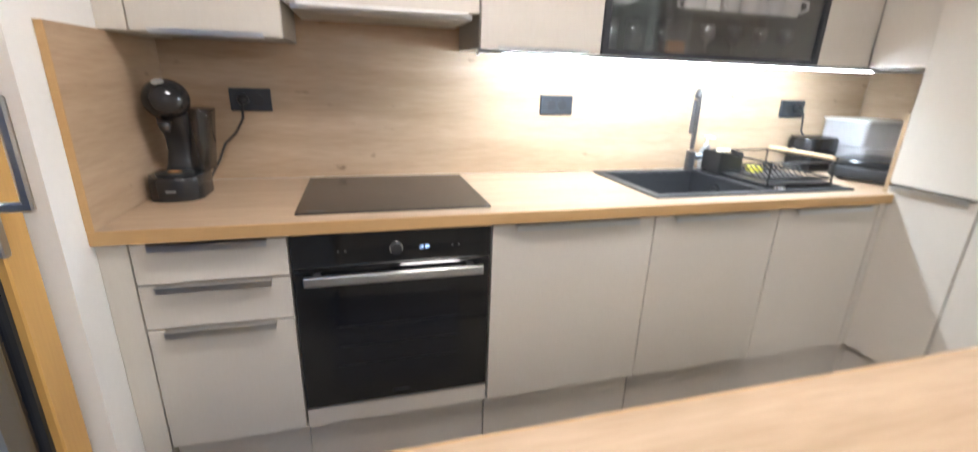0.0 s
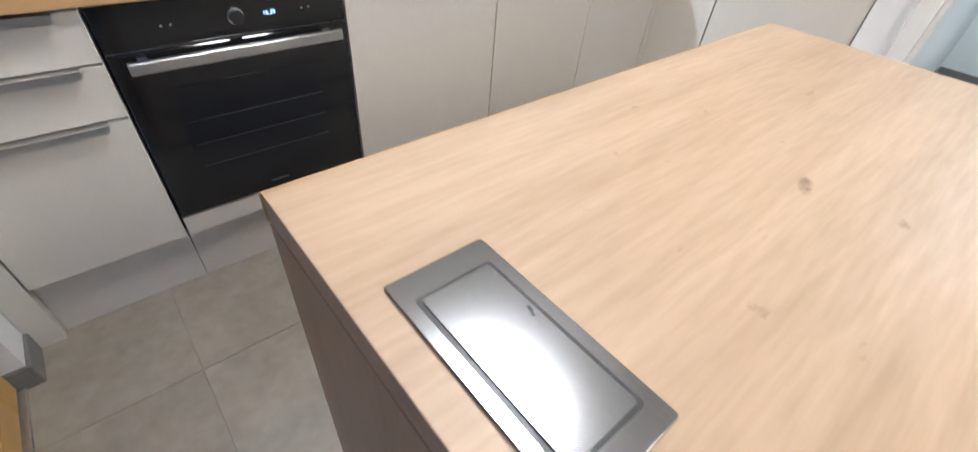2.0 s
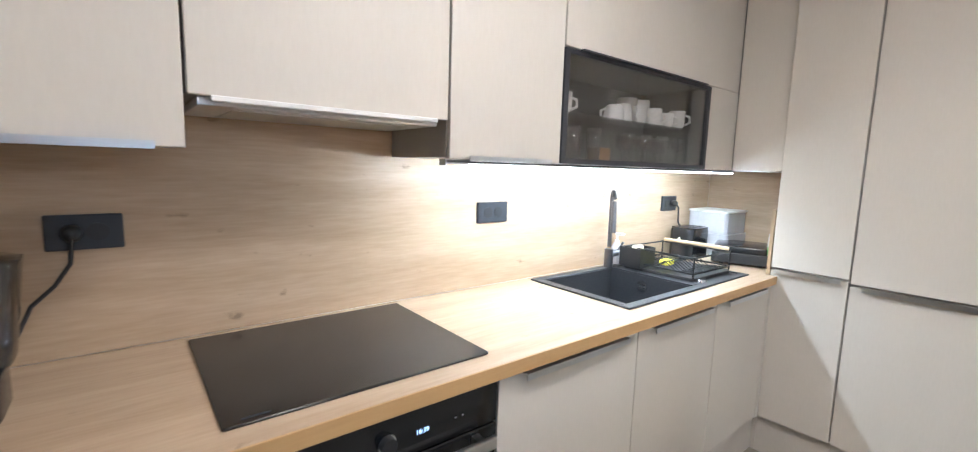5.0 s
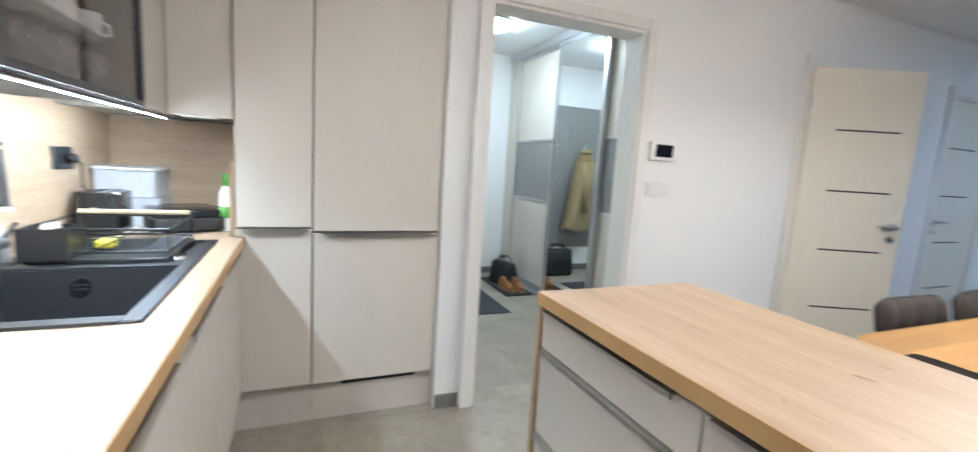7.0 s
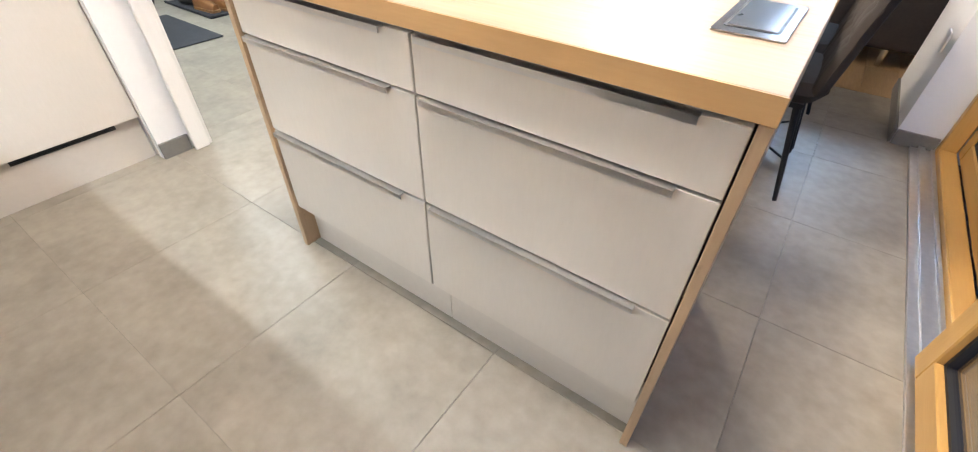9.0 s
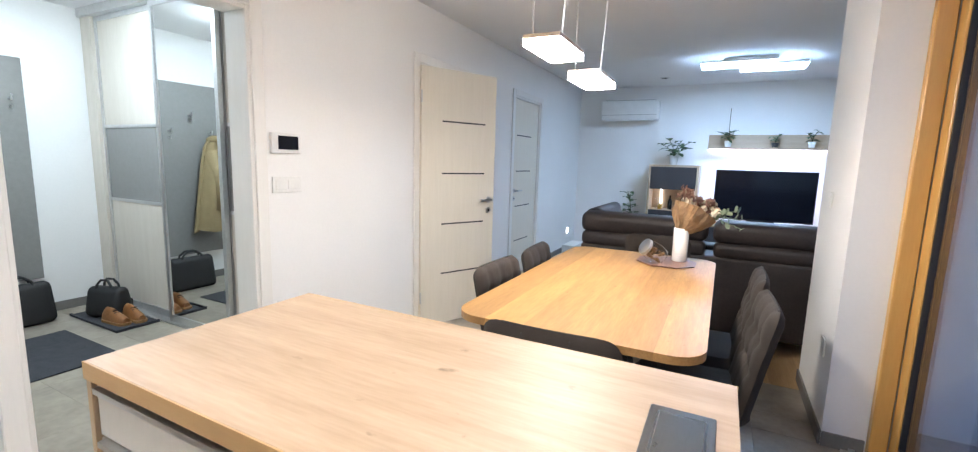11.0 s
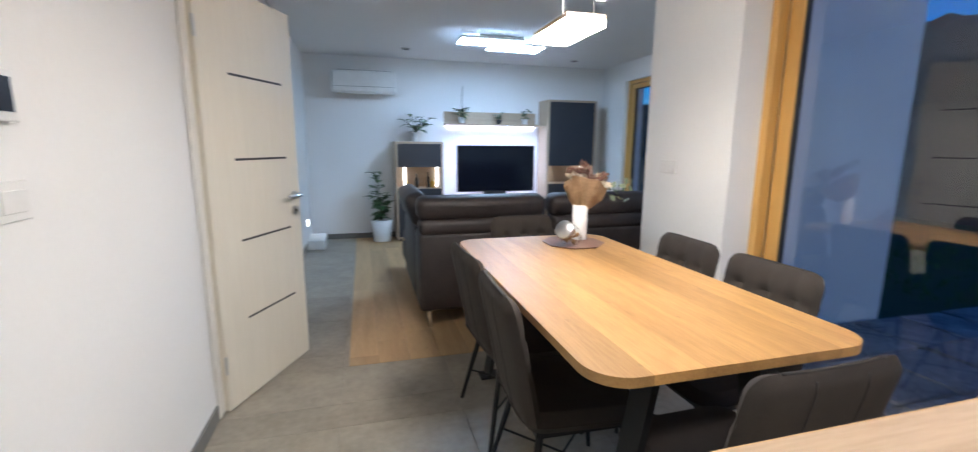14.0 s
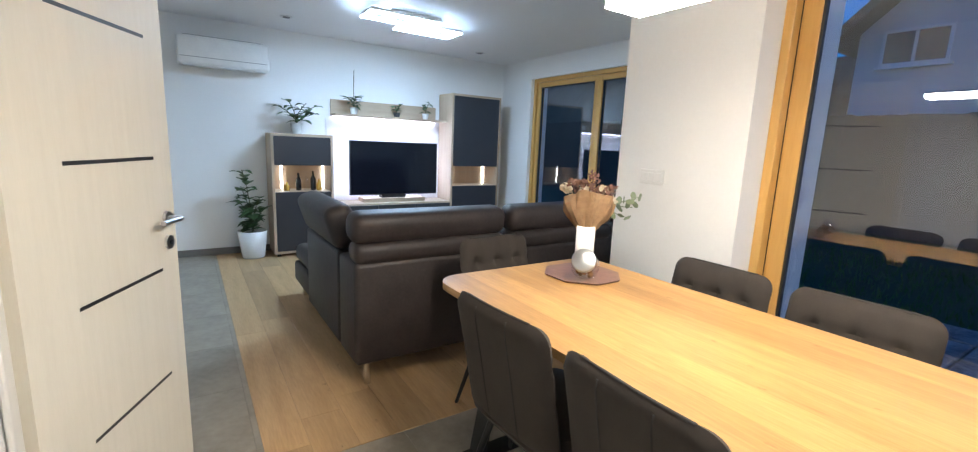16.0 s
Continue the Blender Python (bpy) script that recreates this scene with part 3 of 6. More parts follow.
for z in (0.42, 0.49, 0.56):
    part("oven_rack", box(0.11, 0.49, Y0 - 0.0062, Y0 - 0.0053, z, z + 0.003), BLACKPLASTIC, dr, "faint rack line behind the glass")
part("handle", merge(box(0.035, 0.565, Y0 - 0.050, Y0 - 0.034, 0.722, 0.752, 0.004, 2), box(0.06, 0.08, Y0 - 0.036, Y0 - 0.003, 0.728, 0.746), box(0.52, 0.54, Y0 - 0.036, Y0 - 0.003, 0.728, 0.746)), STEEL, ov, "brushed steel bar handle")
bm = bmesh.new()
rod(bm, (0.30, Y0 - 0.004, 0.812), (0.30, Y0 - 0.024, 0.812), 0.018, 0.017, 28)
kn = part("knob", bm, BLACKPLASTIC, ov, "black rotary knob with a chrome ring", True)
bm = bmesh.new()
rod(bm, (0.30, Y0 - 0.004, 0.812), (0.30, Y0 - 0.010, 0.812), 0.0205, 0.0205, 28)
part("knob_ring", bm, CHROME, kn, "chrome ring", True)
part("brand_mark", box(0.275, 0.33, Y0 - 0.0055, Y0 - 0.0042, 0.302, 0.309), ANTHRACITE, dr, "small grey mark")


def lettering(name, text, size, m, mat, parent, label):
    cu = bpy.data.curves.new(name, "FONT")
    cu.body, cu.size, cu.align_x, cu.extrude = text, size, "CENTER", 0.0003
    tmp = new(name, cu)
    me = bpy.data.meshes.new_from_object(tmp.evaluated_get(bpy.context.evaluated_depsgraph_get()))
    bpy.data.objects.remove(tmp)
    me.materials.append(mat)
    ob = new(name, me)
    ob.parent = parent
    ob.matrix_basis = Matrix.Translation(-world_place(parent)) @ m
    return tagged(ob, label)


lettering("clock_digits", "16:39", 0.015, pose(0.385, Y0 - 0.006, 0.805, 90, 0, 0), LED_DIGITS, ov, "blue glowing clock digits")
for x in (0.13, 0.15, 0.47, 0.49):
    part("touch_symbol", box(x, x + 0.006, Y0 - 0.0055, Y0 - 0.0042, 0.809, 0.812), GREYPANEL, ov)

# worktop with a cut-out for the sink
SX0, SX1, SY0, SY1 = 1.238, 2.195, 0.084, 0.575
wt = thing("worktop", (1.2, 0.3, 0.87), "oak-look laminate worktop along the kitchen wall", "worktop")
bm = bmesh.new()
HX0, HX1, HY0, HY1 = SX0 + 0.02, SX1 - 0.02, SY0 + 0.02, SY1 - 0.02
loops = []
for z in (0.872, CT):
    loops.append(([bm.verts.new((x, y, z)) for x, y in ((-0.459, 0.004), (2.298, 0.004), (2.298, 0.612), (-0.459, 0.612))],
                  [bm.verts.new((x, y, z)) for x, y in ((HX0, HY0), (HX1, HY0), (HX1, HY1), (HX0, HY1))]))
(lo_o, lo_i), (hi_o, hi_i) = loops
for k in range(4):
    n = (k + 1) % 4
    bm.faces.new((hi_o[k], hi_o[n], hi_i[n], hi_i[k]))
    bm.faces.new((lo_o[n], lo_o[k], lo_i[k], lo_i[n]))
    bm.faces.new((lo_o[k], lo_o[n], hi_o[n], hi_o[k]))
    bm.faces.new((lo_i[n], lo_i[k], hi_i[k], hi_i[n]))
part("slab", bm, OAK_X, wt)
part("corner_slab", box(2.298, 2.83, 0.054, 0.612, 0.872, CT), OAK_X, wt)
part("edge_band", box(-0.459, 2.298, 0.0, 0.004, 0.872, CT, 0.001), OAK_EDGE, wt, "oak edge band")
solo("backsplash", box(-0.459, 2.83, 0.614, NORTH, CT + 0.001, 1.53), OAK_X, "oak-look laminate backsplash panel above the worktop", "backsplash")
sp = thing("side_splash", (-0.45, 0.3, CT), "oak-look side splash panel beside the coffee machine", "backsplash")
part("panel", box(-0.459, -0.442, 0.004, 0.613, CT + 0.001, 1.40), OAK_Y, sp)
part("edge_band", box(-0.459, -0.442, 0.0, 0.004, CT + 0.001, 1.40), OAK_EDGE, sp)
solo("side_splash", box(2.83, 2.85, 0.05, 0.613, 0.875, 1.40), OAK_Y, "oak-look splash panel in the kitchen corner", "backsplash")
solo("side_splash", box(2.305, 2.828, 0.037, 0.053, CT + 0.001, 1.225, 0.001), OAK_Z, "low oak-look panel against the tall unit", "backsplash")

solo("induction_hob", merge(rounded(0.016, 0.611, 0.069, 0.575, CT + 0.0005, CT + 0.006, 0.006, 3, 0.0015)), HOBGLASS, "black ceramic induction hob set in the worktop", "hob")
solo("hob_mark", box(0.05, 0.10, 0.083, 0.089, CT + 0.0062, CT + 0.0066), GREYPLASTIC, "small grey mark on the hob glass", "mark")

# sink
sk = thing("sink", (1.7, 0.33, CT), "black granite sink with a ribbed drainer", "sink")
BX0, BX1, BY0, BY1 = 1.275, 1.745, 0.125, 0.535
zt = CT + 0.008
part("rim", merge(box(SX0, SX1, SY0, BY0, CT + 0.0005, zt, 0.003), box(SX0, SX1, BY1, SY1, CT + 0.0005, zt, 0.003), box(SX0, BX0, BY0, BY1, CT + 0.0005, zt), box(BX1, BX1 + 0.04, BY0, BY1, CT + 0.0005, zt)), SINK, sk)
for r_ in ((BX0 - 0.006, BX0, BY0, BY1), (BX1, BX1 + 0.006, BY0, BY1), (BX0, BX1, BY0 - 0.006, BY0), (BX0, BX1, BY1, BY1 + 0.006)):
    part("bowl_wall", box(*r_, 0.71, CT), SINK, sk)
part("bowl_floor", box(BX0, BX1, BY0, BY1, 0.705, 0.7095), SINK, sk)
part("drainer", box(BX1 + 0.04, SX1 - 0.02, BY0, BY1, CT - 0.008, zt - 0.005), SINK, sk)
part("drainer_end", box(SX1 - 0.02, SX1, BY0, BY1, CT + 0.0005, zt, 0.002), SINK, sk)
for k in range(9):
    y = BY0 + 0.04 + k * 0.04
    part("drainer_rib", box(BX1 + 0.07, SX1 - 0.05, y, y + 0.012, zt - 0.005, zt - 0.001), SINK, sk)
bm = bmesh.new()
rod(bm, (BX1 - 0.0005, 0.36, 0.862), (BX1 - 0.006, 0.36, 0.862), 0.026, segs=24)
ovf = part("overflow", bm, CHROME, sk, "chrome overflow ring", True)
for dz in (-0.007, 0.007):
    part("overflow_slot", box(BX1 - 0.0072, BX1 - 0.0061, 0.343, 0.377, 0.862 + dz - 0.003, 0.862 + dz + 0.003), BLACKPLASTIC, ovf)
bm = bmesh.new()
rod(bm, (1.55, 0.33, 0.7095), (1.55, 0.33, 0.7135), 0.05, segs=24)
part("drain", bm, CHROME, sk, "chrome drain strainer", True)
bm = bmesh.new()
rod(bm, (1.86, 0.15, zt - 0.004), (1.86, 0.15, zt + 0.008), 0.03, 0.026, 24)
part("drain_knob", bm, CHROME, sk, "chrome pop-up waste knob", True)

tp = thing("tap", (1.735, 0.548, zt), "gunmetal kitchen tap with a pull-out spout", "tap")
bm = bmesh.new()
rod(bm, (1.735, 0.548, zt), (1.735, 0.548, zt + 0.09), 0.022, 0.021, 20)
part("base", bm, GUNMETAL, tp, "", True)
pts = [(1.735, 0.548, zt + 0.10), (1.735, 0.548, 1.24)] + [(1.735 - 0.036 * (1 - math.cos(a)), 0.548 - 0.034 * (1 - math.cos(a)), 1.24 + 0.045 * math.sin(a)) for a in [radians(22.5 * k) for k in range(1, 8)]]
part("spout", tube(bmesh.new(), pts, 0.0105, 14), GUNMETAL, tp, "", True)
bm = bmesh.new()
rod(bm, (1.665, 0.482, 1.245), (1.661, 0.478, 1.10), 0.0115, 0.0135, 14)
part("spray_head", bm, GUNMETAL, tp, "", True)
bm = bmesh.new()
rod(bm, (1.735, 0.548, zt + 0.06), (1.795, 0.545, zt + 0.065), 0.017, segs=14)
rod(bm, (1.79, 0.545, zt + 0.065), (1.81, 0.52, zt + 0.12), 0.006)
part("lever", bm, GUNMETAL, tp, "", True)


# wall units
def wall_unit(name, x0, x1, z0, z1, label, handle=True):
    t = thing(name, ((x0 + x1) / 2, 0.45, z0), label, "wall cabinet", "wall units above the worktop")
    part("body", box(x0 + 0.001, x1 - 0.001, 0.288, 0.612, z0 + 0.004, z1), CARCASS, t)
    f = part("door", box(x0 + 0.0025, x1 - 0.0025, 0.27, 0.288, z0, z1, 0.0015), FRONT, t)
    if handle:
        w = x1 - x0
        part("handle", boxes((x0 + 0.13 * w, x1 - 0.13 * w, 0.25, 0.272, z0 - 0.005, z0 - 0.001), (x0 + 0.13 * w, x1 - 0.13 * w, 0.25, 0.253, z0 - 0.001, z0 + 0.010)), STEEL, f, "slim brushed aluminium edge handle")
    return t


TOP = 2.44
wall_unit("wall_cabinet", -0.386, 0.008, 1.402, TOP, "greige wall cabinet above the coffee machine")
solo("filler_panel", box(-0.459, -0.388, 0.27, 0.61, 1.402, TOP, 0.001), FRONT, "greige filler panel beside the wall cabinet", "panel")
hd = wall_unit("hood_cabinet", 0.010, 0.609, 1.505, TOP, "greige hood cabinet with a slim extractor below", False)
part("extractor", box(0.03, 0.59, 0.30, 0.60, 1.488, 1.506, 0.002), ALU, hd, "pale metal extractor hood insert")
part("extractor_lip", box(0.05, 0.57, 0.262, 0.272, 1.494, 1.506, 0.002), WHITEPLASTIC, hd, "pale pull-out lip")
part("filter", box(0.10, 0.52, 0.34, 0.56, 1.4855, 1.4882), STEEL, hd, "metal grease filter")
wall_unit("wall_cabinet", 0.611, 1.056, 1.402, TOP, "greige wall cabinet above the worktop with a light strip below")
solo("valance_panel", box(2.052, 2.33, 0.27, 0.288, 1.402, 1.782, 0.001), FRONT, "greige panel beside the glass cabinet", "panel")
wall_unit("upper_cabinet", 1.058, 2.33, 1.784, TOP, "greige upper cabinet above the glass cabinet", False)
cn = thing("corner_wall_cabinet", (2.5, 0.2, 1.402), "greige corner wall cabinet beside the tall unit", "wall cabinet")
part("body", box(2.352, 2.83, 0.04, 0.268, 1.406, TOP), CARCASS, cn)
dd = part("door", box(2.333, 2.351, 0.04, 0.268, 1.402, TOP, 0.0015), FRONT, cn)
part("handle", box(2.314, 2.334, 0.09, 0.22, 1.396, 1.400), STEEL, dd, "slim brushed aluminium edge handle")
part("back_body", box(2.332, 2.83, 0.29, 0.612, 1.406, TOP), CARCASS, cn)

gc = thing("glass_cabinet", (1.55, 0.44, 1.402), "wall cabinet with a smoked glass lift door and lit crockery", "display cabinet")
part("body", merge(box(1.058, 1.074, 0.29, 0.612, 1.404, 1.782), box(2.036, 2.050, 0.29, 0.612, 1.404, 1.782), box(1.074, 2.036, 0.29, 0.612, 1.404, 1.416), box(1.074, 2.036, 0.29, 0.612, 1.770, 1.782), box(1.074, 2.036, 0.604, 0.612, 1.416, 1.770)), CABINET_INSIDE, gc)
part("shelf", box(1.076, 2.034, 0.32, 0.602, 1.578, 1.584), CLEAR, gc, "clear glass shelf")
gd2 = part("door_frame", merge(box(1.059, 1.081, 0.268, 0.288, 1.402, 1.778), box(2.028, 2.049, 0.268, 0.288, 1.402, 1.778), box(1.081, 2.028, 0.268, 0.288, 1.402, 1.420), box(1.081, 2.028, 0.268, 0.288, 1.762, 1.778)), ANTHRACITE, gc, "black aluminium door frame")
part("pane", box(1.081, 2.028, 0.276, 0.280, 1.420, 1.762), SMOKED, gd2, "smoked glass pane")
part("handle", box(1.13, 1.98, 0.250, 0.268, 1.776, 1.781), ANTHRACITE, gd2)


def cup(x, y, z, r=0.038, h=0.075, a=0.0, upside=False):
    prof = [(r * 0.7, 0), (r * 0.95, h * 0.3), (r, h), (r * 0.93, h), (r * 0.86, h * 0.3), (r * 0.6, 0.006)]
    bm = lathe(prof, 0, 0, 0, 18)
    tube(bm, [(r * 0.95, 0, h * 0.8), (r * 1.55, 0, h * 0.72), (r * 1.6, 0, h * 0.4), (r * 0.95, 0, h * 0.25)], 0.005, 6)
    if upside:
        bm.transform(Matrix.Translation((0, 0, h)) @ Matrix.Rotation(math.pi, 4, "X"))
    bm.transform(pose(x, y, z, 0, 0, a))
    solo("mug", bm, CERAMIC, "white ceramic mug on the glass shelf", "mug", "mugs in the glass cabinet", soft=True)


rng = random.Random(5)
for k, x in enumerate((1.20, 1.53, 1.605, 1.685, 1.765, 1.84, 1.915, 1.98)):
    cup(x, 0.40 + rng.uniform(-0.02, 0.03), 1.5845, rng.uniform(0.036, 0.044), rng.uniform(0.07, 0.085), rng.uniform(0, 360), k in (1, 2, 5))
for x in (1.72, 1.82):
    cup(x, 0.49, 1.5845, 0.046, 0.125, rng.uniform(0, 360))


def tumbler(x, y, z, h=0.13, r=0.03):
    solo("drinking_glass", lathe([(r * 0.85, 0), (r, h), (r * 0.94, h), (r * 0.78, 0.008)], x, y, z, 16), GLASSWARE, "clear drinking glass in the cabinet", "glass", "glasses in the cabinet", soft=True)


for k in range(5):
    tumbler(1.115 + k * 0.062, 0.38 + 0.05 * (k % 2), 1.4165)
for k in range(7):
    r = 0.03
    solo("wine_glass", lathe([(r, 0), (r * 0.9, 0.004), (0.004, 0.008), (0.004, 0.055), (r * 0.9, 0.075), (r, 0.10), (r * 0.85, 0.125), (r * 0.8, 0.125), (r * 0.9, 0.10), (0.003, 0.06)], 1.56 + k * 0.065, 0.36 + 0.07 * (k % 2), 1.4165, 14), GLASSWARE, "clear stemmed glass in the cabinet", "glass", "glasses in the cabinet", soft=True)
solo("tea_box", box(1.42, 1.50, 0.40, 0.46, 1.4165, 1.475, 0.002), NUTS, "small orange-brown box among the glasses", "box")

led = thing("led_strip", (1.45, 0.30, 1.396), "white under-cabinet light strip, switched on", "light strip")
tilt_strip = Matrix.Translation((0, 0.302, 1.3925)) @ Matrix.Rotation(radians(20), 4, "X")
part("profile", merge(box(0.615, 2.40, 0.290, 0.318, 1.3985, 1.4015), moved(box(0.615, 2.40, -0.012, 0.012, 0.0, 0.005), tilt_strip)), ALU, led)
part("end_cap", box(0.611, 0.6145, 0.288, 0.320, 1.383, 1.4015), ALU, led)
part("diffuser", moved(box(0.70, 2.398, -0.0105, 0.0105, -0.004, 0.0), tilt_strip), LED_COOL, led, "glowing white diffuser")


# tall units
def tall(name, y0, y1, label, vent=False, split=0.938):
    t = thing(name, (2.6, (y0 + y1) / 2, 0), label, "tall cabinet", "tall units by the hall door")
    part("body", box(2.32, 2.90, y0 + 0.001, y1 - 0.001, 0.2, TOP), CARCASS, t)
    lo = part("lower_door", box(2.30, 2.318, y0 + 0.0025, y1 - 0.0025, 0.203, split - 0.006, 0.0015), FRONT, t)
    part("upper_door", box(2.30, 2.318, y0 + 0.0025, y1 - 0.0025, split + 0.006, TOP, 0.0015), FRONT, t)
    w = y1 - y0
    part("handle", boxes((2.276, 2.302, y0 + 0.08 * w, y1 - 0.08 * w, split - 0.004, split), (2.276, 2.279, y0 + 0.08 * w, y1 - 0.08 * w, split - 0.018, split - 0.004)), STEEL, lo, "slim brushed aluminium edge handle")
    part("plinth", box(2.34, 2.355, y0, y1, 0.0, 0.17 if vent else 0.2), PLINTH, t)
    if vent:
        part("plinth_side", box(2.34, 2.355, y0, y0 + 0.09, 0.17, 0.2), PLINTH, t)
        part("plinth_side", box(2.34, 2.355, y1 - 0.14, y1, 0.17, 0.2), PLINTH, t)
        part("vent", merge(box(2.337, 2.355, y0 + 0.09, y1 - 0.14, 0.17, 0.2), *[box(2.334, 2.337, y0 + 0.09, y1 - 0.14, 0.172 + k * 0.007, 0.175 + k * 0.007) for k in range(4)]), BLACKPLASTIC, t, "black ventilation grille")
    return t


tall("tall_cabinet", -0.272, 0.034, "greige narrow tall cabinet", split=0.946)
tall("fridge_cabinet", -0.864, -0.274, "greige tall cabinet for a built-in fridge", True, 0.929)
solo("filler_panel", box(2.30, 2.318, -0.872, -0.866, 0.0, TOP), FRONT, "thin greige end panel of the tall unit", "panel")
solo("cornice_panel", box(2.31, 2.33, -0.866, 0.034, TOP + 0.002, 2.498), FRONT, "greige strip between tall units and ceiling", "panel")
solo("cornice_panel", box(-0.459, 2.33, 0.28, 0.30, TOP + 0.002, 2.498), FRONT, "greige strip between wall units and ceiling", "panel")

# ---- island ----
IX0, IX1, IY0, IY1 = 0.066, 1.304, -1.482, -0.885
isl = thing("kitchen_island", (0.7, -1.2, 0), "greige kitchen island with six drawers and oak end panels", "kitchen island")
part("body", box(IX0 + 0.04, IX1 - 0.04, IY0 + 0.03, IY1 - 0.045, 0.13, 0.868), CARCASS, isl)
part("end_panel", box(IX0 + 0.001, IX0 + 0.02, IY0 + 0.005, IY1 - 0.004, 0.0, 0.869, 0.001), OAK_Z, isl, "oak-look end panel")
part("end_panel", box(IX1 - 0.02, IX1 - 0.001, IY0 + 0.005, IY1 - 0.004, 0.0, 0.869, 0.001), OAK_Z, isl, "oak-look end panel")
part("back_panel", box(IX0 + 0.02, IX1 - 0.02, IY0 + 0.01, IY0 + 0.028, 0.0, 0.868), FRONT, isl)
for a, b in ((IX0 + 0.024, 0.682), (0.687, IX1 - 0.024)):
    for z0, z1 in ((0.178, 0.464), (0.470, 0.737), (0.743, 0.858)):
        f = part("drawer_front", box(a, b, IY1 - 0.03, IY1 - 0.012, z0, z1, 0.0015), FRONT, isl)
        part("handle", boxes((a + 0.065, b - 0.02, IY1 - 0.014, IY1 + 0.004, z1 + 0.0005, z1 + 0.0035), (a + 0.065, b - 0.02, IY1 + 0.001, IY1 + 0.004, z1 - 0.009, z1 + 0.0005)), STEEL, f, "slim brushed aluminium edge handle")
part("plinth", box(IX0 + 0.02, 0.66, IY1 - 0.075, IY1 - 0.06, 0.0, 0.175), PLINTH, isl)
part("plinth", box(0.663, IX1 - 0.02, IY1 - 0.075, IY1 - 0.06, 0.0, 0.175), PLINTH, isl)
it = thing("island_worktop", (0.7, -1.2, 0.87), "oak-look laminate top of the island", "worktop")
part("slab", box(IX0 + 0.002, IX1 - 0.002, IY0 + 0.002, IY1 - 0.003, 0.871, CT, 0.001), OAK_X, it)
part("edge_band", box(IX0, IX1, IY1 - 0.003, IY1, 0.871, CT - 0.0005), OAK_EDGE, it)
part("edge_band", box(IX0, IX1, IY0, IY0 + 0.002, 0.871, CT - 0.0005), OAK_EDGE, it)
pl = thing("worktop_socket", (0.163, -1.2, CT), "brushed steel flap socket set in the island top", "socket")
part("frame_plate", rounded(0.104, 0.214, -1.313, -1.082, CT + 0.0005, CT + 0.004, 0.004, 3, 0.001), STEEL_Y, pl)
part("groove", rounded(0.1175, 0.2005, -1.292, -1.111, CT + 0.004, CT + 0.0045, 0.004, 3, 0), BLACKPLASTIC, pl, "dark gap round the flap")
part("flap", rounded(0.1215, 0.1965, -1.288, -1.115, CT + 0.0045, CT + 0.006, 0.003, 3, 0.0008), STEEL_Y, pl, "brushed steel flap")
lettering("push_mark", "Push", 0.006, pose(0.192, -1.180, CT + 0.0063, 0, 0, 75), GREYPLASTIC, pl, "small word on the flap")


# ---- kitchen things ----
def wall_socket(x0, x1, z0, z1, n, label):
    t = thing("wall_socket", ((x0 + x1) / 2, 0.614, z0), label, "socket", "sockets on the backsplash")
    part("plate", box(x0, x1, 0.604, 0.6135, z0, z1, 0.003, 2), GREYPLASTIC, t)
    for k in range(n):
        c = x0 + (x1 - x0) * (k + 1) / (n + 1) if n > 1 else (x0 + x1) / 2
        bm = bmesh.new()
        rod(bm, (c, 0.604, (z0 + z1) / 2), (c, 0.6025, (z0 + z1) / 2), 0.021, segs=20)
        part("outlet", bm, BLACKPLASTIC, t, "", True)
    return t


wall_socket(-0.238, -0.098, 1.165, 1.247, 2, "anthracite double socket with a plug in it")
wall_socket(0.971, 1.122, 1.165, 1.247, 2, "anthracite double socket lit by the strip")
wall_socket(2.275, 2.425, 1.165, 1.25, 2, "anthracite double socket in the corner")

cm = thing("coffee_machine", (-0.35, 0.38, CT), "glossy black capsule coffee machine on the worktop", "coffee machine")
GLOSSBLACK = material("glossy_black_shell", (0.018, 0.018, 0.019), 0.14, scale=10)
cx, cy = -0.358, 0.385
part("base", moved(rounded(-0.075, 0.075, -0.11, 0.10, 0.0, 0.075, 0.06, 6, 0.012), Matrix.Translation((cx, cy, CT + 0.001))), GLOSSBLACK, cm, "", True)
part("drip_tray", lathe([(0.052, 0), (0.052, 0.006), (0.04, 0.008)], cx, cy - 0.05, CT + 0.0765, 24), BLACKPLASTIC, cm, "round drip tray", True)
part("tray_ring", lathe([(0.02, 0), (0.02, 0.003), (0.012, 0.0035)], cx, cy - 0.05, CT + 0.085, 20), NUTS, cm, "reddish tray centre", True)
bm = bmesh.new()
rings = []
for z, w, d, oy in ((0.070, 0.105, 0.10, 0.040), (0.095, 0.092, 0.080, 0.048), (0.14, 0.078, 0.066, 0.050), (0.19, 0.074, 0.072, 0.040), (0.235, 0.080, 0.090, 0.018), (0.275, 0.078, 0.10, 0.0)):
    ring = []
    for k in range(24):
        a = 2 * math.pi * k / 24
        ca, sa = math.cos(a), math.sin(a)
        ring.append(bm.verts.new((cx + 0.5 * w * math.copysign(abs(ca) ** 0.6, ca), cy + oy + 0.5 * d * math.copysign(abs(sa) ** 0.6, sa), CT + z)))
    rings.append(ring)
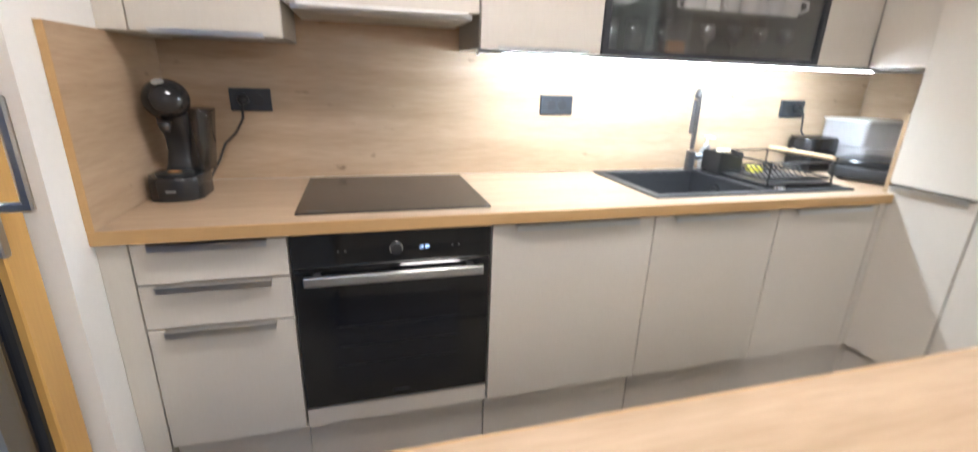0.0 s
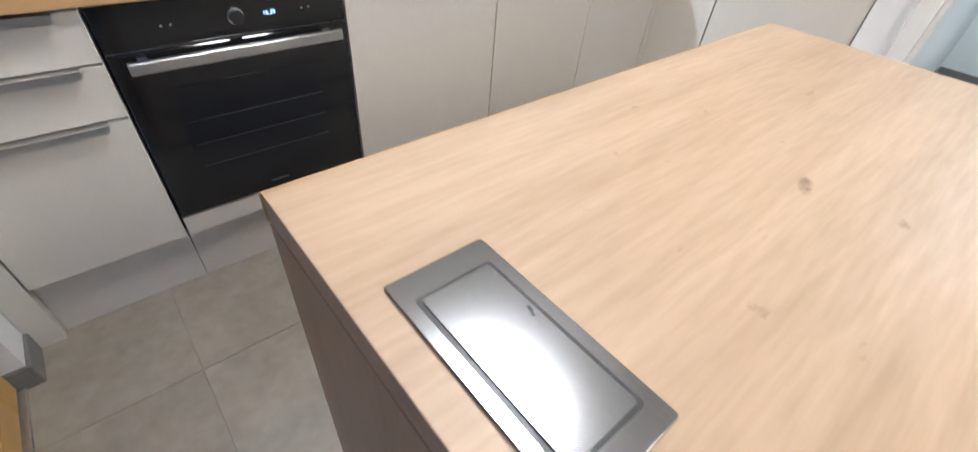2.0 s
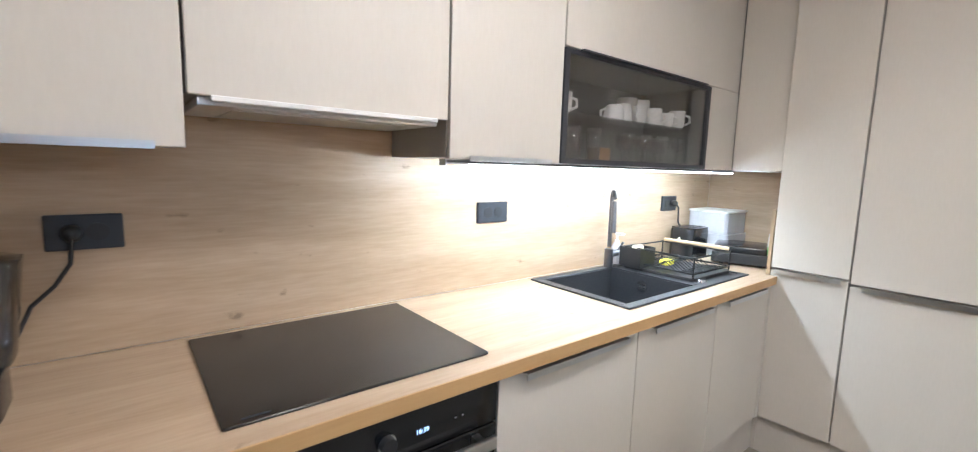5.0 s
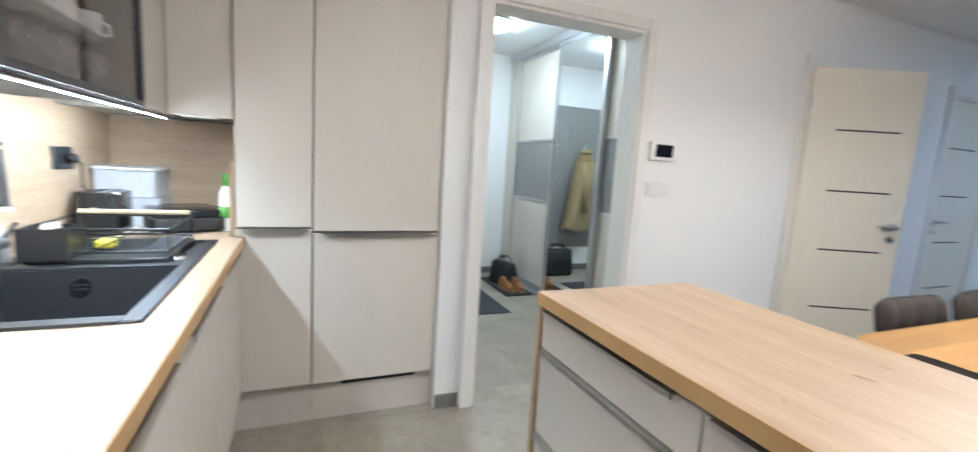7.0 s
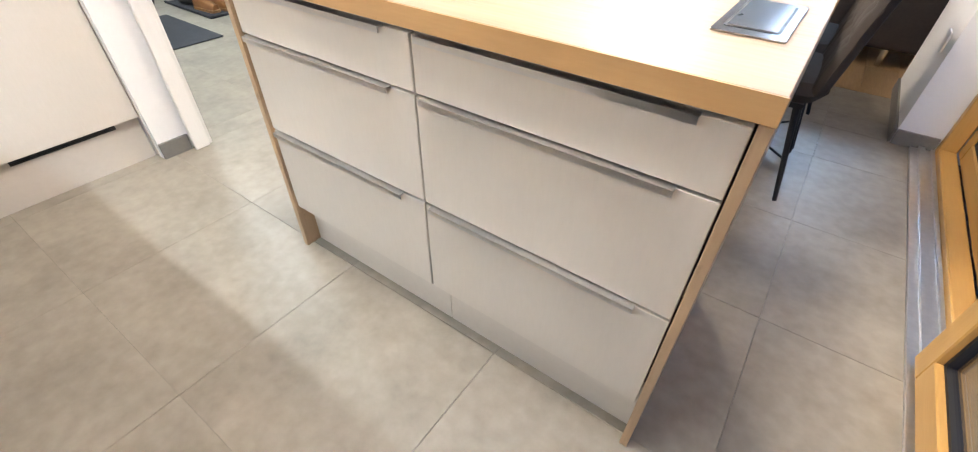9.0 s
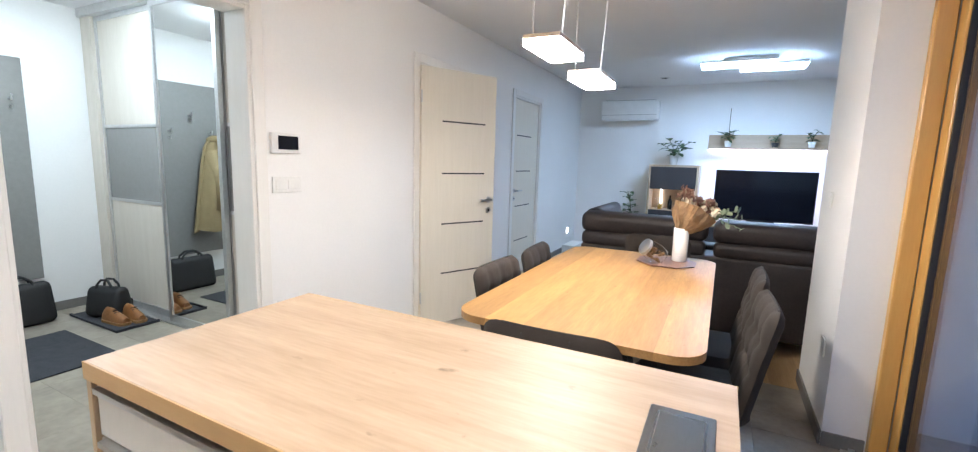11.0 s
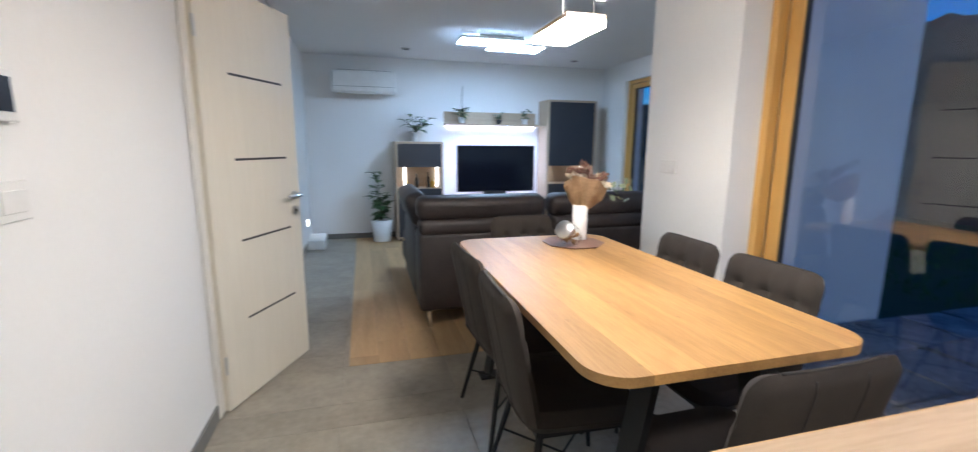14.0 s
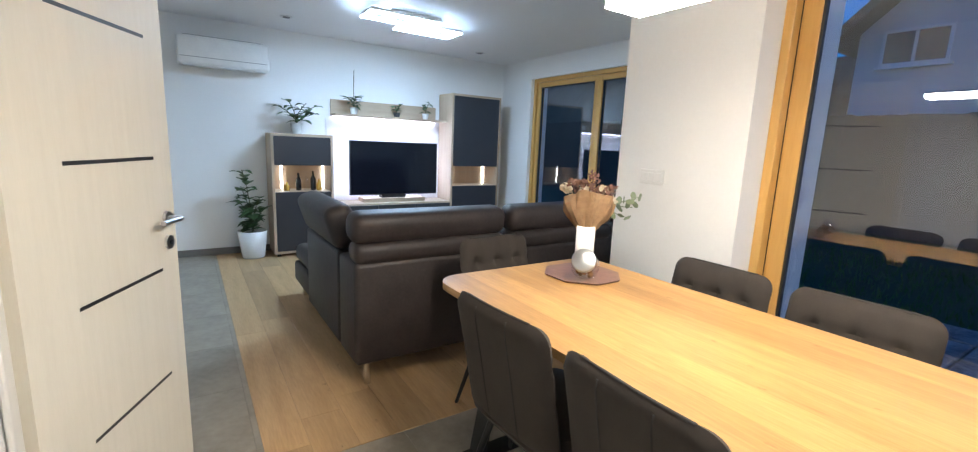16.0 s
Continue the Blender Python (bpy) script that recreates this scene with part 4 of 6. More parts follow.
for a, b in zip(rings, rings[1:]):
    for k in range(24):
        bm.faces.new((a[k], a[(k + 1) % 24], b[(k + 1) % 24], b[k]))
bm.faces.new(rings[0][::-1])
bm.faces.new(rings[-1])
part("column", bm, BLACKPLASTIC, cm, "", True)
bm = bmesh.new()
bmesh.ops.create_uvsphere(bm, u_segments=28, v_segments=18, radius=0.063, matrix=Matrix.Translation((cx + 0.002, cy - 0.02, CT + 0.305)) @ Matrix.Diagonal((1, 1.12, 0.98, 1)))
hd2 = part("head", bm, GLOSSBLACK, cm, "round glossy black head", True)
part("badge", moved(lathe([(0.017, 0), (0.017, 0.003), (0.014, 0.004)], 0, 0, 0, 20), Matrix.Translation((cx - 0.002, cy - 0.052, CT + 0.356)) @ Matrix.Rotation(radians(32), 4, "X")), GREYPANEL, hd2, "grey round badge", True)
part("front_mark", box(cx - 0.014, cx + 0.014, cy - 0.1115, cy - 0.110, CT + 0.030, CT + 0.038), GREYPANEL, cm, "small grey mark on the base")
part("nozzle", lathe([(0.012, 0), (0.02, 0.03)], cx - 0.005, cy - 0.05, CT + 0.21, 16), BLACKPLASTIC, cm, "", True)
part("water_tank", moved(rounded(-0.03, 0.03, -0.06, 0.06, 0, 0.20, 0.028, 5, 0.01), Matrix.Translation((cx + 0.052, cy + 0.06, CT + 0.078)) @ Matrix.Rotation(radians(6), 4, "Y")), SMOKY, cm, "smoky clear water tank", True)
solo("power_cable", tube(bmesh.new(), [(-0.19, 0.598, 1.205), (-0.19, 0.57, 1.19), (-0.195, 0.575, 1.14), (-0.225, 0.585, 1.09), (-0.265, 0.58, 1.05), (-0.29, 0.57, 0.99), (-0.32, 0.55, 0.93)], 0.0045, 8), BLACKPLASTIC, "black power cable of the coffee machine", "cable", soft=True)
solo("plug", lathe([(0.018, 0), (0.02, 0.02), (0.012, 0.034)], 0, 0, 0, 16), BLACKPLASTIC, "black plug in the double socket", "plug", soft=True).matrix_basis = Matrix.Translation((-0.19, 0.6025, 1.206)) @ Matrix.Rotation(radians(90), 4, "X")
solo("plug", lathe([(0.017, 0), (0.019, 0.02), (0.012, 0.032)], 0, 0, 0, 16), BLACKPLASTIC, "black plug in the corner socket", "plug", soft=True).matrix_basis = Matrix.Translation((2.375, 0.6025, 1.2075)) @ Matrix.Rotation(radians(90), 4, "X")
solo("power_cable", tube(bmesh.new(), [(2.375, 0.575, 1.205), (2.385, 0.566, 1.185), (2.40, 0.57, 1.10), (2.42, 0.56, 1.07), (2.45, 0.54, 1.06)], 0.0045, 8), BLACKPLASTIC, "black cable hanging from the corner socket", "cable", soft=True)

# dish rack on the drainer
dr2 = thing("dish_rack", (1.98, 0.33, CT + 0.012), "black wire dish rack with a wooden handle bar", "dish rack")
rx0, rx1, ry0, ry1 = 1.80, 2.16, 0.15, 0.52
part("tray", merge(rounded(rx0, rx1, ry0, ry1, zt - 0.001, zt + 0.012, 0.03, 4, 0.003)), BLACKPLASTIC, dr2, "black plastic drip tray")
for z in (zt + 0.03, zt + 0.10):
    part("wire_ring", tube(bmesh.new(), [(rx0 + 0.01, ry0 + 0.01, z), (rx1 - 0.01, ry0 + 0.01, z), (rx1 - 0.01, ry1 - 0.01, z), (rx0 + 0.01, ry1 - 0.01, z), (rx0 + 0.01, ry0 + 0.01, z)], 0.004, 6), BLACKSTEEL, dr2)
for x, y in ((rx0 + 0.01, ry0 + 0.01), (rx1 - 0.01, ry0 + 0.01), (rx1 - 0.01, ry1 - 0.01), (rx0 + 0.01, ry1 - 0.01)):
    bm = bmesh.new()
    rod(bm, (x, y, zt + 0.01), (x, y, zt + 0.105), 0.004, segs=6)
    part("post", bm, BLACKSTEEL, dr2)
for k in range(12):
    x = rx0 + 0.035 + k * 0.026
    bm = bmesh.new()
    tube(bm, [(x, ry0 + 0.01, zt + 0.03), (x, ry0 + 0.10, zt + 0.022), (x, ry0 + 0.16, zt + 0.06), (x, ry0 + 0.22, zt + 0.022), (x, ry1 - 0.01, zt + 0.03)], 0.002, 5)
    part("wire", bm, BLACKSTEEL, dr2)
bm = bmesh.new()
rod(bm, (rx1 - 0.01, ry0 + 0.02, zt + 0.112), (rx1 - 0.01, ry1 - 0.02, zt + 0.112), 0.009, segs=10)
part("handle_bar", bm, PALEWOOD, dr2, "pale wooden handle bar", True)
solo("cutlery_basket", merge(box(1.775, 1.90, 0.40, 0.404, zt + 0.03, zt + 0.105), box(1.775, 1.90, 0.51, 0.514, zt + 0.03, zt + 0.105), box(1.775, 1.779, 0.404, 0.51, zt + 0.03, zt + 0.105), box(1.896, 1.90, 0.404, 0.51, zt + 0.03, zt + 0.105), box(1.775, 1.90, 0.40, 0.514, zt + 0.013, zt + 0.03)), BLACKPLASTIC, "black cutlery basket hooked in the dish rack", "basket")
solo("dish_brush", merge(box(1.80, 1.87, 0.44, 0.47, zt + 0.031, zt + 0.115, 0.008)), CREAMPETAL, "cream sponge standing in the basket", "sponge")
solo("sponge", box(1.90, 1.96, 0.33, 0.38, zt + 0.024, zt + 0.05, 0.006), YELLOW, "yellow sponge lying in the dish rack", "sponge")
sb = thing("soap_bottle", (1.83, 0.59, CT), "clear soap bottle behind the dish rack", "bottle")
part("bottle", lathe([(0.026, 0), (0.028, 0.02), (0.028, 0.09), (0.012, 0.115), (0.012, 0.125)], 1.845, 0.583, CT + 0.001, 16), CLEARBOX, sb, "", True)
part("pump", merge(lathe([(0.009, 0.126), (0.005, 0.128), (0.005, 0.16)], 1.845, 0.583, CT + 0.001, 10), box(1.83, 1.86, 0.545, 0.59, CT + 0.155, CT + 0.165, 0.003)), WHITEPLASTIC, sb)

# corner appliances
toa = thing("contact_grill", (2.47, 0.42, CT), "black closed contact grill in the corner", "grill")
part("base", moved(rounded(-0.15, 0.15, -0.14, 0.14, 0.012, 0.065, 0.03, 4, 0.008), pose(2.53, 0.26, CT, 0, 0, 20)), BLACKPLASTIC, toa, "", True)
part("lid", moved(rounded(-0.145, 0.145, -0.13, 0.135, 0.066, 0.10, 0.05, 4, 0.015), pose(2.53, 0.26, CT, 0, 0, 20)), GLOSSBLACK, toa, "", True)
part("handle", moved(tube(bmesh.new(), [(-0.08, -0.13, 0.085), (-0.08, -0.185, 0.08), (0.08, -0.185, 0.08), (0.08, -0.13, 0.085)], 0.009, 8), pose(2.53, 0.26, CT, 0, 0, 20)), BLACKPLASTIC, toa, "", True)
part("foot", moved(boxes((-0.12, -0.10, -0.1, -0.08, 0.001, 0.013), (0.10, 0.12, -0.1, -0.08, 0.001, 0.013), (-0.12, -0.10, 0.08, 0.1, 0.001, 0.013), (0.10, 0.12, 0.08, 0.1, 0.001, 0.013)), pose(2.53, 0.26, CT, 0, 0, 20)), BLACKPLASTIC, toa)
tst = thing("toaster", (2.42, 0.50, CT), "black toaster with a chrome edge", "toaster")
part("shell", rounded(2.32, 2.53, 0.44, 0.58, CT + 0.008, CT + 0.17, 0.035, 5, 0.02), GLOSSBLACK, tst, "", True)
part("base", rounded(2.325, 2.525, 0.445, 0.575, CT + 0.001, CT + 0.009, 0.03, 5, 0), BLACKPLASTIC, tst)
part("slot", boxes((2.35, 2.50, 0.475, 0.49, CT + 0.168, CT + 0.1715), (2.35, 2.50, 0.525, 0.54, CT + 0.168, CT + 0.1715)), GAP, tst)
part("lever", box(2.305, 2.322, 0.50, 0.52, CT + 0.10, CT + 0.115, 0.003), CHROME, tst)
pb = thing("storage_box", (2.70, 0.47, CT), "stacked clear plastic storage boxes in the corner", "plastic box")
part("lower_box", rounded(2.57, 2.82, 0.36, 0.60, CT + 0.001, CT + 0.13, 0.02, 4, 0.004), CLEARBOX, pb)
part("upper_box", rounded(2.57, 2.82, 0.37, 0.60, CT + 0.132, CT + 0.25, 0.02, 4, 0.004), CLEARBOX, pb)
part("lid", rounded(2.565, 2.825, 0.365, 0.605, CT + 0.251, CT + 0.262, 0.02, 4, 0.002), WHITEPLASTIC, pb, "white plastic lid")
part("contents", merge(*[box(2.60 + 0.045 * k, 2.64 + 0.045 * k, 0.40, 0.56, CT + 0.006, CT + 0.05 + 0.02 * (k % 3), 0.004) for k in range(4)]), CERAMIC, pb, "white things inside")
ol = thing("spray_bottle", (2.47, 0.088, CT), "slim green and white bottle beside the tall unit", "bottle")
part("bottle", lathe([(0.025, 0), (0.026, 0.01), (0.026, 0.17), (0.014, 0.19), (0.014, 0.20)], 2.47, 0.088, CT + 0.001, 18), CERAMIC, ol, "", True)
part("label", lathe([(0.0265, 0.06), (0.0265, 0.11)], 2.47, 0.088, CT + 0.001, 18), GREEN, ol, "green label", True)
part("cap", lathe([(0.015, 0.201), (0.015, 0.25), (0.012, 0.255)], 2.47, 0.088, CT + 0.001, 14), GREEN, ol, "green cap", True)

# ---- east wall fixtures ----
kp = thing("video_intercom", (EAST, -2.19, 1.36), "white wall intercom with a dark screen", "intercom")
part("housing", box(EAST - 0.022, EAST - 0.0005, -2.261, -2.080, 1.360, 1.468, 0.004, 2), WHITEPLASTIC, kp)
part("screen", box(EAST - 0.0235, EAST - 0.022, -2.244, -2.117, 1.381, 1.453), SCREEN, kp, "dark screen")


def rocker(name, x, y0, y1, z0, z1, n, out, label):
    t = thing(name, (x, (y0 + y1) / 2, z0), label, "light switch", "light switches")
    part("plate", box(x, x + out * 0.009, y0, y1, z0, z1, 0.003, 2), WHITEPLASTIC, t)
    w = (y1 - y0 - 0.03) / n
    for k in range(n):
        part("rocker", box(x + out * 0.009, x + out * 0.0125, y0 + 0.015 + k * w + 0.001, y0 + 0.015 + (k + 1) * w - 0.001, z0 + 0.018, z1 - 0.018, 0.002), WHITEPLASTIC, t)


rocker("light_switch", EAST - 0.0005, -2.271, -2.085, 1.15, 1.237, 2, -1, "white double light switch below the intercom")
rocker("light_switch", WEST + 0.0005, -3.70, -3.54, 1.15, 1.235, 3, 1, "white triple light switch on the wall pier")
so = thing("white_socket", (EAST, -2.135, 0.46), "white wall socket low on the wall", "socket")
part("plate", box(EAST - 0.009, EAST - 0.0005, -2.178, -2.09, 0.475, 0.562, 0.003, 2), WHITEPLASTIC, so)
bm = bmesh.new()
rod(bm, (EAST - 0.009, -2.134, 0.5185), (EAST - 0.011, -2.134, 0.5185), 0.021, segs=20)
part("outlet", bm, CERAMIC, so, "", True)
for dy in (-0.0095, 0.0095):
    bm = bmesh.new()
    rod(bm, (EAST - 0.011, -2.134 + dy, 0.5185), (EAST - 0.0116, -2.134 + dy, 0.5185), 0.0028, segs=8)
    part("pin_hole", bm, GAP, so)
solo("white_socket", box(WEST + 0.0005, WEST + 0.009, -3.34, -3.25, 0.40, 0.49, 0.003, 2), WHITEPLASTIC, "white wall socket on the wall pier", "socket")

# ---- dining table ----
TX0, TX1, TY0, TY1, TZ = 0.13, 1.015, -3.57, -1.895, 0.78
tb = thing("dining_table", (0.57, -2.72, 0), "solid oak dining table with rounded corners and black steel legs", "dining table")
NB = 6
bw = (TX1 - TX0) / NB


def round_slab(x0, x1, radius_l, radius_r):
    """One board of the top; outer boards carry the rounded corners."""
    pts = []
    for cx_, cy_, a0, r in ((x1, TY1, 0, radius_r), (x0, TY1, 90, radius_l), (x0, TY0, 180, radius_l), (x1, TY0, 270, radius_r)):
        sx, sy = (1 if cx_ == x1 else -1), (1 if cy_ == TY1 else -1)
        if r == 0:
            pts.append((cx_, cy_))
            continue
        for k in range(9):
            a = radians(a0 + 90 * k / 8)
            pts.append((cx_ - sx * r + r * math.cos(a), cy_ - sy * r + r * math.sin(a)))
    b_ = bmesh.new()
    lo = [b_.verts.new((x, y, TZ - 0.028)) for x, y in pts]
    hi = [b_.verts.new((x, y, TZ)) for x, y in pts]
    b_.faces.new(lo[::-1])
    b_.faces.new(hi)
    for k in range(len(pts)):
        b_.faces.new((lo[k], lo[(k + 1) % len(pts)], hi[(k + 1) % len(pts)], hi[k]))
    return b_


for k in range(NB):
    part("board", round_slab(TX0 + k * bw, TX0 + (k + 1) * bw, 0.11 if k == 0 else 0, 0.11 if k == NB - 1 else 0), TABLE, tb)
for y in (-3.40, -2.08):
    for s in (-1, 1):
        bm = bmesh.new()
        for (xa, za), (xb, zb) in (((0.57 + s * 0.17, 0.752), (0.57 + s * 0.30, 0.012)), ):
            a, b = Vector((xa, y, za)), Vector((xb, y, zb))
            n = (b - a).cross(Vector((0, 1, 0))).normalized() * 0.012
            vs = [bm.verts.new(p + q + Vector((0, dy, 0))) for dy in (-0.045, 0.045) for p, q in ((a, n), (a, -n), (b, -n), (b, n))]
            for f in ((0, 1, 2, 3), (7, 6, 5, 4), (0, 4, 5, 1), (1, 5, 6, 2), (2, 6, 7, 3), (3, 7, 4, 0)):
                bm.faces.new([vs[i] for i in f])
        bmesh.ops.recalc_face_normals(bm, faces=bm.faces)
        part("leg", bm, BLACKSTEEL, tb, "flat black steel leg")
    part("foot_bar", box(0.22, 0.92, y - 0.045, y + 0.045, 0.0005, 0.012, 0.002), BLACKSTEEL, tb)
    part("top_bar", box(0.23, 0.91, y - 0.045, y + 0.045, 0.742, 0.752), BLACKSTEEL, tb)


# ---- dining chairs ----
def pillow_slab(w, h, t, tufts=(), nx=14, nz=14, corner=0.07):
    """An upholstered slab in the xz plane, face to -y, rounded outline, with pressed buttons."""
    bm = bmesh.new()
    grid = {}
    for side in (0, 1):
        for i in range(nx + 1):
            for k in range(nz + 1):
                u, v = i / nx * 2 - 1, k / nz * 2 - 1
                x, z = u * w / 2, v * h / 2
                dx, dz = abs(x) - (w / 2 - corner), abs(z) - (h / 2 - corner)
                if dx > 0 and dz > 0:
                    d = math.hypot(dx, dz)
                    m_ = max(dx, dz) / d
                    x = math.copysign(w / 2 - corner + dx * m_, x)
                    z = math.copysign(h / 2 - corner + dz * m_, z)
                e = max(abs(u), abs(v))
                y = t / 2 * (1 - e ** 8) ** 0.5
                if side == 0:
                    for tx, tz in tufts:
                        y -= 0.024 * math.exp(-((x - tx) ** 2 + (z - tz) ** 2) / 0.0006)
                        y -= 0.0022 * math.exp(-((x - tx) ** 2) / 0.0002) + 0.0022 * math.exp(-((z - tz) ** 2) / 0.0002)
                grid[side, i, k] = bm.verts.new((x, (-y if side == 0 else y), z))
        for i in range(nx):
            for k in range(nz):
                q = [grid[side, i, k], grid[side, i + 1, k], grid[side, i + 1, k + 1], grid[side, i, k + 1]]
                bm.faces.new(q if side == 0 else q[::-1])
    bmesh.ops.remove_doubles(bm, verts=bm.verts, dist=0.0004)
    return bm


def bend_back(bm):
    """Lean the back and round its shoulders forward a little."""
    for v in bm.verts:
        v.co.y -= 0.22 * v.co.x * v.co.x
        v.co.y += 0.10 * max(0, v.co.z) ** 2
    return bm


def chair():
    """Faces -y; the seat's middle stands over the origin."""
    t = thing("dining_chair", (0, 0, 0), "taupe upholstered dining chair with a tufted back and black legs", "chair", "chairs round the dining table")
    tufts = [(x, z) for x in (-0.125, 0.0, 0.125) for z in (-0.02, 0.10)]
    back = bend_back(pillow_slab(0.44, 0.46, 0.062, tufts, 26, 26, 0.055))
    bk = part("backrest", moved(back, pose(0, 0.235, 0.635, -11, 0, 0)), FABRIC, t, "tufted taupe backrest", True)
    seat = pillow_slab(0.45, 0.46, 0.09, (), 14, 14, 0.09)
    part("seat", moved(seat, pose(0, 0.0, 0.43, -88, 0, 0)), FABRIC, t, "padded taupe seat", True)
    edge = []
    for k in range(25):
        a = -1 + 2 * k / 24
        x = 0.15 * a
        z = 0.2275
        edge.append((x, -0.22 * x * x + 0.10 * z * z, z))
    part("piping", moved(bent_rod(edge, 0.0045), pose(0, 0.235, 0.635, -11, 0, 0)), PIPING, bk, "dark piping along the top", True)
    for x in (-0.075, 0.075):
        seam = [(x, -0.22 * x * x + 0.10 * max(0, z) ** 2 + 0.0305 * (1 - (abs(z) / 0.23) ** 8) ** 0.5, z) for z in [-0.215 + 0.43 * k / 16 for k in range(17)]]
        part("back_seam", moved(bent_rod(seam, 0.0028), pose(0, 0.235, 0.635, -11, 0, 0)), PIPING, bk, "stitched seam down the back", True)
    part("seat_frame", box(-0.17, 0.17, -0.17, 0.17, 0.365, 0.385), BLACKSTEEL, t)
    for sx in (-1, 1):
        for sy in (-1, 1):
            bm = bmesh.new()
            rod(bm, (sx * 0.15, sy * 0.15, 0.378), (sx * 0.235, sy * 0.225, 0.0), 0.014, 0.009, 10)
            part("leg", bm, BLACKSTEEL, t, "slim black metal leg", True)
    for s in (-1, 1):
        bm = bmesh.new()
        rod(bm, (s * 0.20, -0.19, 0.17), (-s * 0.20, 0.19, 0.17), 0.005, segs=6)
        part("brace", bm, BLACKSTEEL, t, "thin crossed brace")
    return t


c0 = chair()
for x, y, a in ((0.825, -2.99, -87), (0.20, -2.44, 92), (0.20, -2.96, 89), (0.50, -3.60, 183), (0.565, -1.985, 1)):
    copy_thing(c0, pose(x, y, 0, 0, 0, a))
c0.matrix_basis = pose(0.83, -2.455, 0, 0, 0, -92)

# ---- on the table ----
cxx, cyy = 0.395, -3.33
bm = bmesh.new()
bmesh.ops.create_cone(bm, cap_ends=True, segments=8, radius1=0.165, radius2=0.175, depth=0.008, matrix=Matrix.Translation((cxx, cyy, TZ + 0.0045)) @ Matrix.Rotation(radians(22.5), 4, "Z"))
solo("placemat", bm, COPPER, "octagonal copper-brown placemat on the table", "placemat")
MZ = TZ + 0.0088
vz = thing("vase", (0.33, -3.39, MZ), "white ceramic cylinder vase on the placemat", "vase")
part("body", lathe([(0.040, 0), (0.043, 0.004), (0.043, 0.20), (0.037, 0.20), (0.036, 0.02)], 0.33, -3.39, MZ, 28), CERAMIC, vz, "", True)
bq = thing("dried_bouquet", (0.33, -3.39, MZ + 0.02), "dried flower bouquet wrapped in kraft paper in the vase", "bouquet")
rng = random.Random(11)
tilt = Matrix.Translation((0.33, -3.39, MZ + 0.17)) @ Matrix.Rotation(radians(30), 4, Vector((0.66, -0.75, 0)))
bm = bmesh.new()
N = 40
rr = []
for z, r in ((0, 0.028), (0.035, 0.060), (0.07, 0.092), (0.11, 0.112), (0.15, 0.122)):
    rr.append([bm.verts.new((r * (1 + 0.07 * math.sin(5 * a + z * 30) + rng.uniform(-0.07, 0.07)) * math.cos(a), r * (1 + 0.12 * math.sin(7 * a + z * 20)) * math.sin(a), z + (rng.uniform(-0.035, 0.02) if z > 0.15 else rng.uniform(-0.006, 0.006)))) for a in [2 * math.pi * k / N for k in range(N)]])
for a, b in zip(rr, rr[1:]):
    for k in range(N):
        bm.faces.new((a[k], a[(k + 1) % N], b[(k + 1) % N], b[k]))
bmesh.ops.solidify(bm, geom=list(bm.faces), thickness=0.0015)
part("paper_wrap", moved(bm, tilt), PAPER, bq, "crumpled kraft paper wrap")


def petals(bm, c, r, n, rng_, size):
    for _ in range(n):
        d = Vector((rng_.gauss(0, 1), rng_.gauss(0, 1), rng_.gauss(0.4, 0.8))).normalized() * r * rng_.uniform(0.5, 1)
        m_ = Matrix.Translation(c + d) @ Euler([rng_.uniform(0, 6.3) for _ in range(3)]).to_matrix().to_4x4() @ Matrix.Diagonal((size * rng_.uniform(0.6, 1.3), size * 0.6, size * 0.12, 1))
        bmesh.ops.create_icosphere(bm, subdivisions=1, radius=1, matrix=m_)


for nm, mat, n, zc, rc, size in (("dried_flower", DRIED, 19, 0.20, 0.145, 0.011), ("cream_flower", CREAMPETAL, 7, 0.185, 0.115, 0.02)):
    for k in range(n):
        bm = bmesh.new()
        a, q = rng.uniform(0, 6.3), rng.uniform(0.2, 1)
        c = Vector((rc * q * math.cos(a), rc * q * math.sin(a), zc + rng.uniform(-0.01, 0.04)))
        petals(bm, c, 0.028, 22, rng, size)
        rod(bm, (0, 0, 0.0), c, 0.0015, segs=5)
        part(nm, moved(bm, tilt), mat, bq)
for k in range(3):
    bm = bmesh.new()
    a = Vector((-0.05 - 0.03 * k, 0.03 * (k - 1), 0.17))
    b = Vector((-0.27 + 0.03 * k, 0.06 * (k - 1) + 0.06, 0.17 + 0.03 * k))
    rod(bm, a, b, 0.002, segs=5)
    for j in range(7):
        p = a.lerp(b, j / 6)
        m_ = Matrix.Translation(p + Vector((0, rng.uniform(-0.015, 0.015), rng.uniform(-0.012, 0.015)))) @ Euler([rng.uniform(0, 6.3) for _ in range(3)]).to_matrix().to_4x4() @ Matrix.Diagonal((0.024, 0.015, 0.0015, 1))
        bmesh.ops.create_icosphere(bm, subdivisions=1, radius=1, matrix=m_)
    part("eucalyptus_twig", moved(bm, tilt), EUCALYPTUS, bq, "grey-green eucalyptus twig")
jr = thing("glass_jar", (0.455, -3.26, MZ), "tilted glass jar of dried fruit with a steel lid", "jar")
jm = Matrix.Translation((0.455, -3.255, MZ + 0.058)) @ Matrix.Rotation(radians(128), 4, "Z") @ Matrix.Rotation(radians(60), 4, "X")
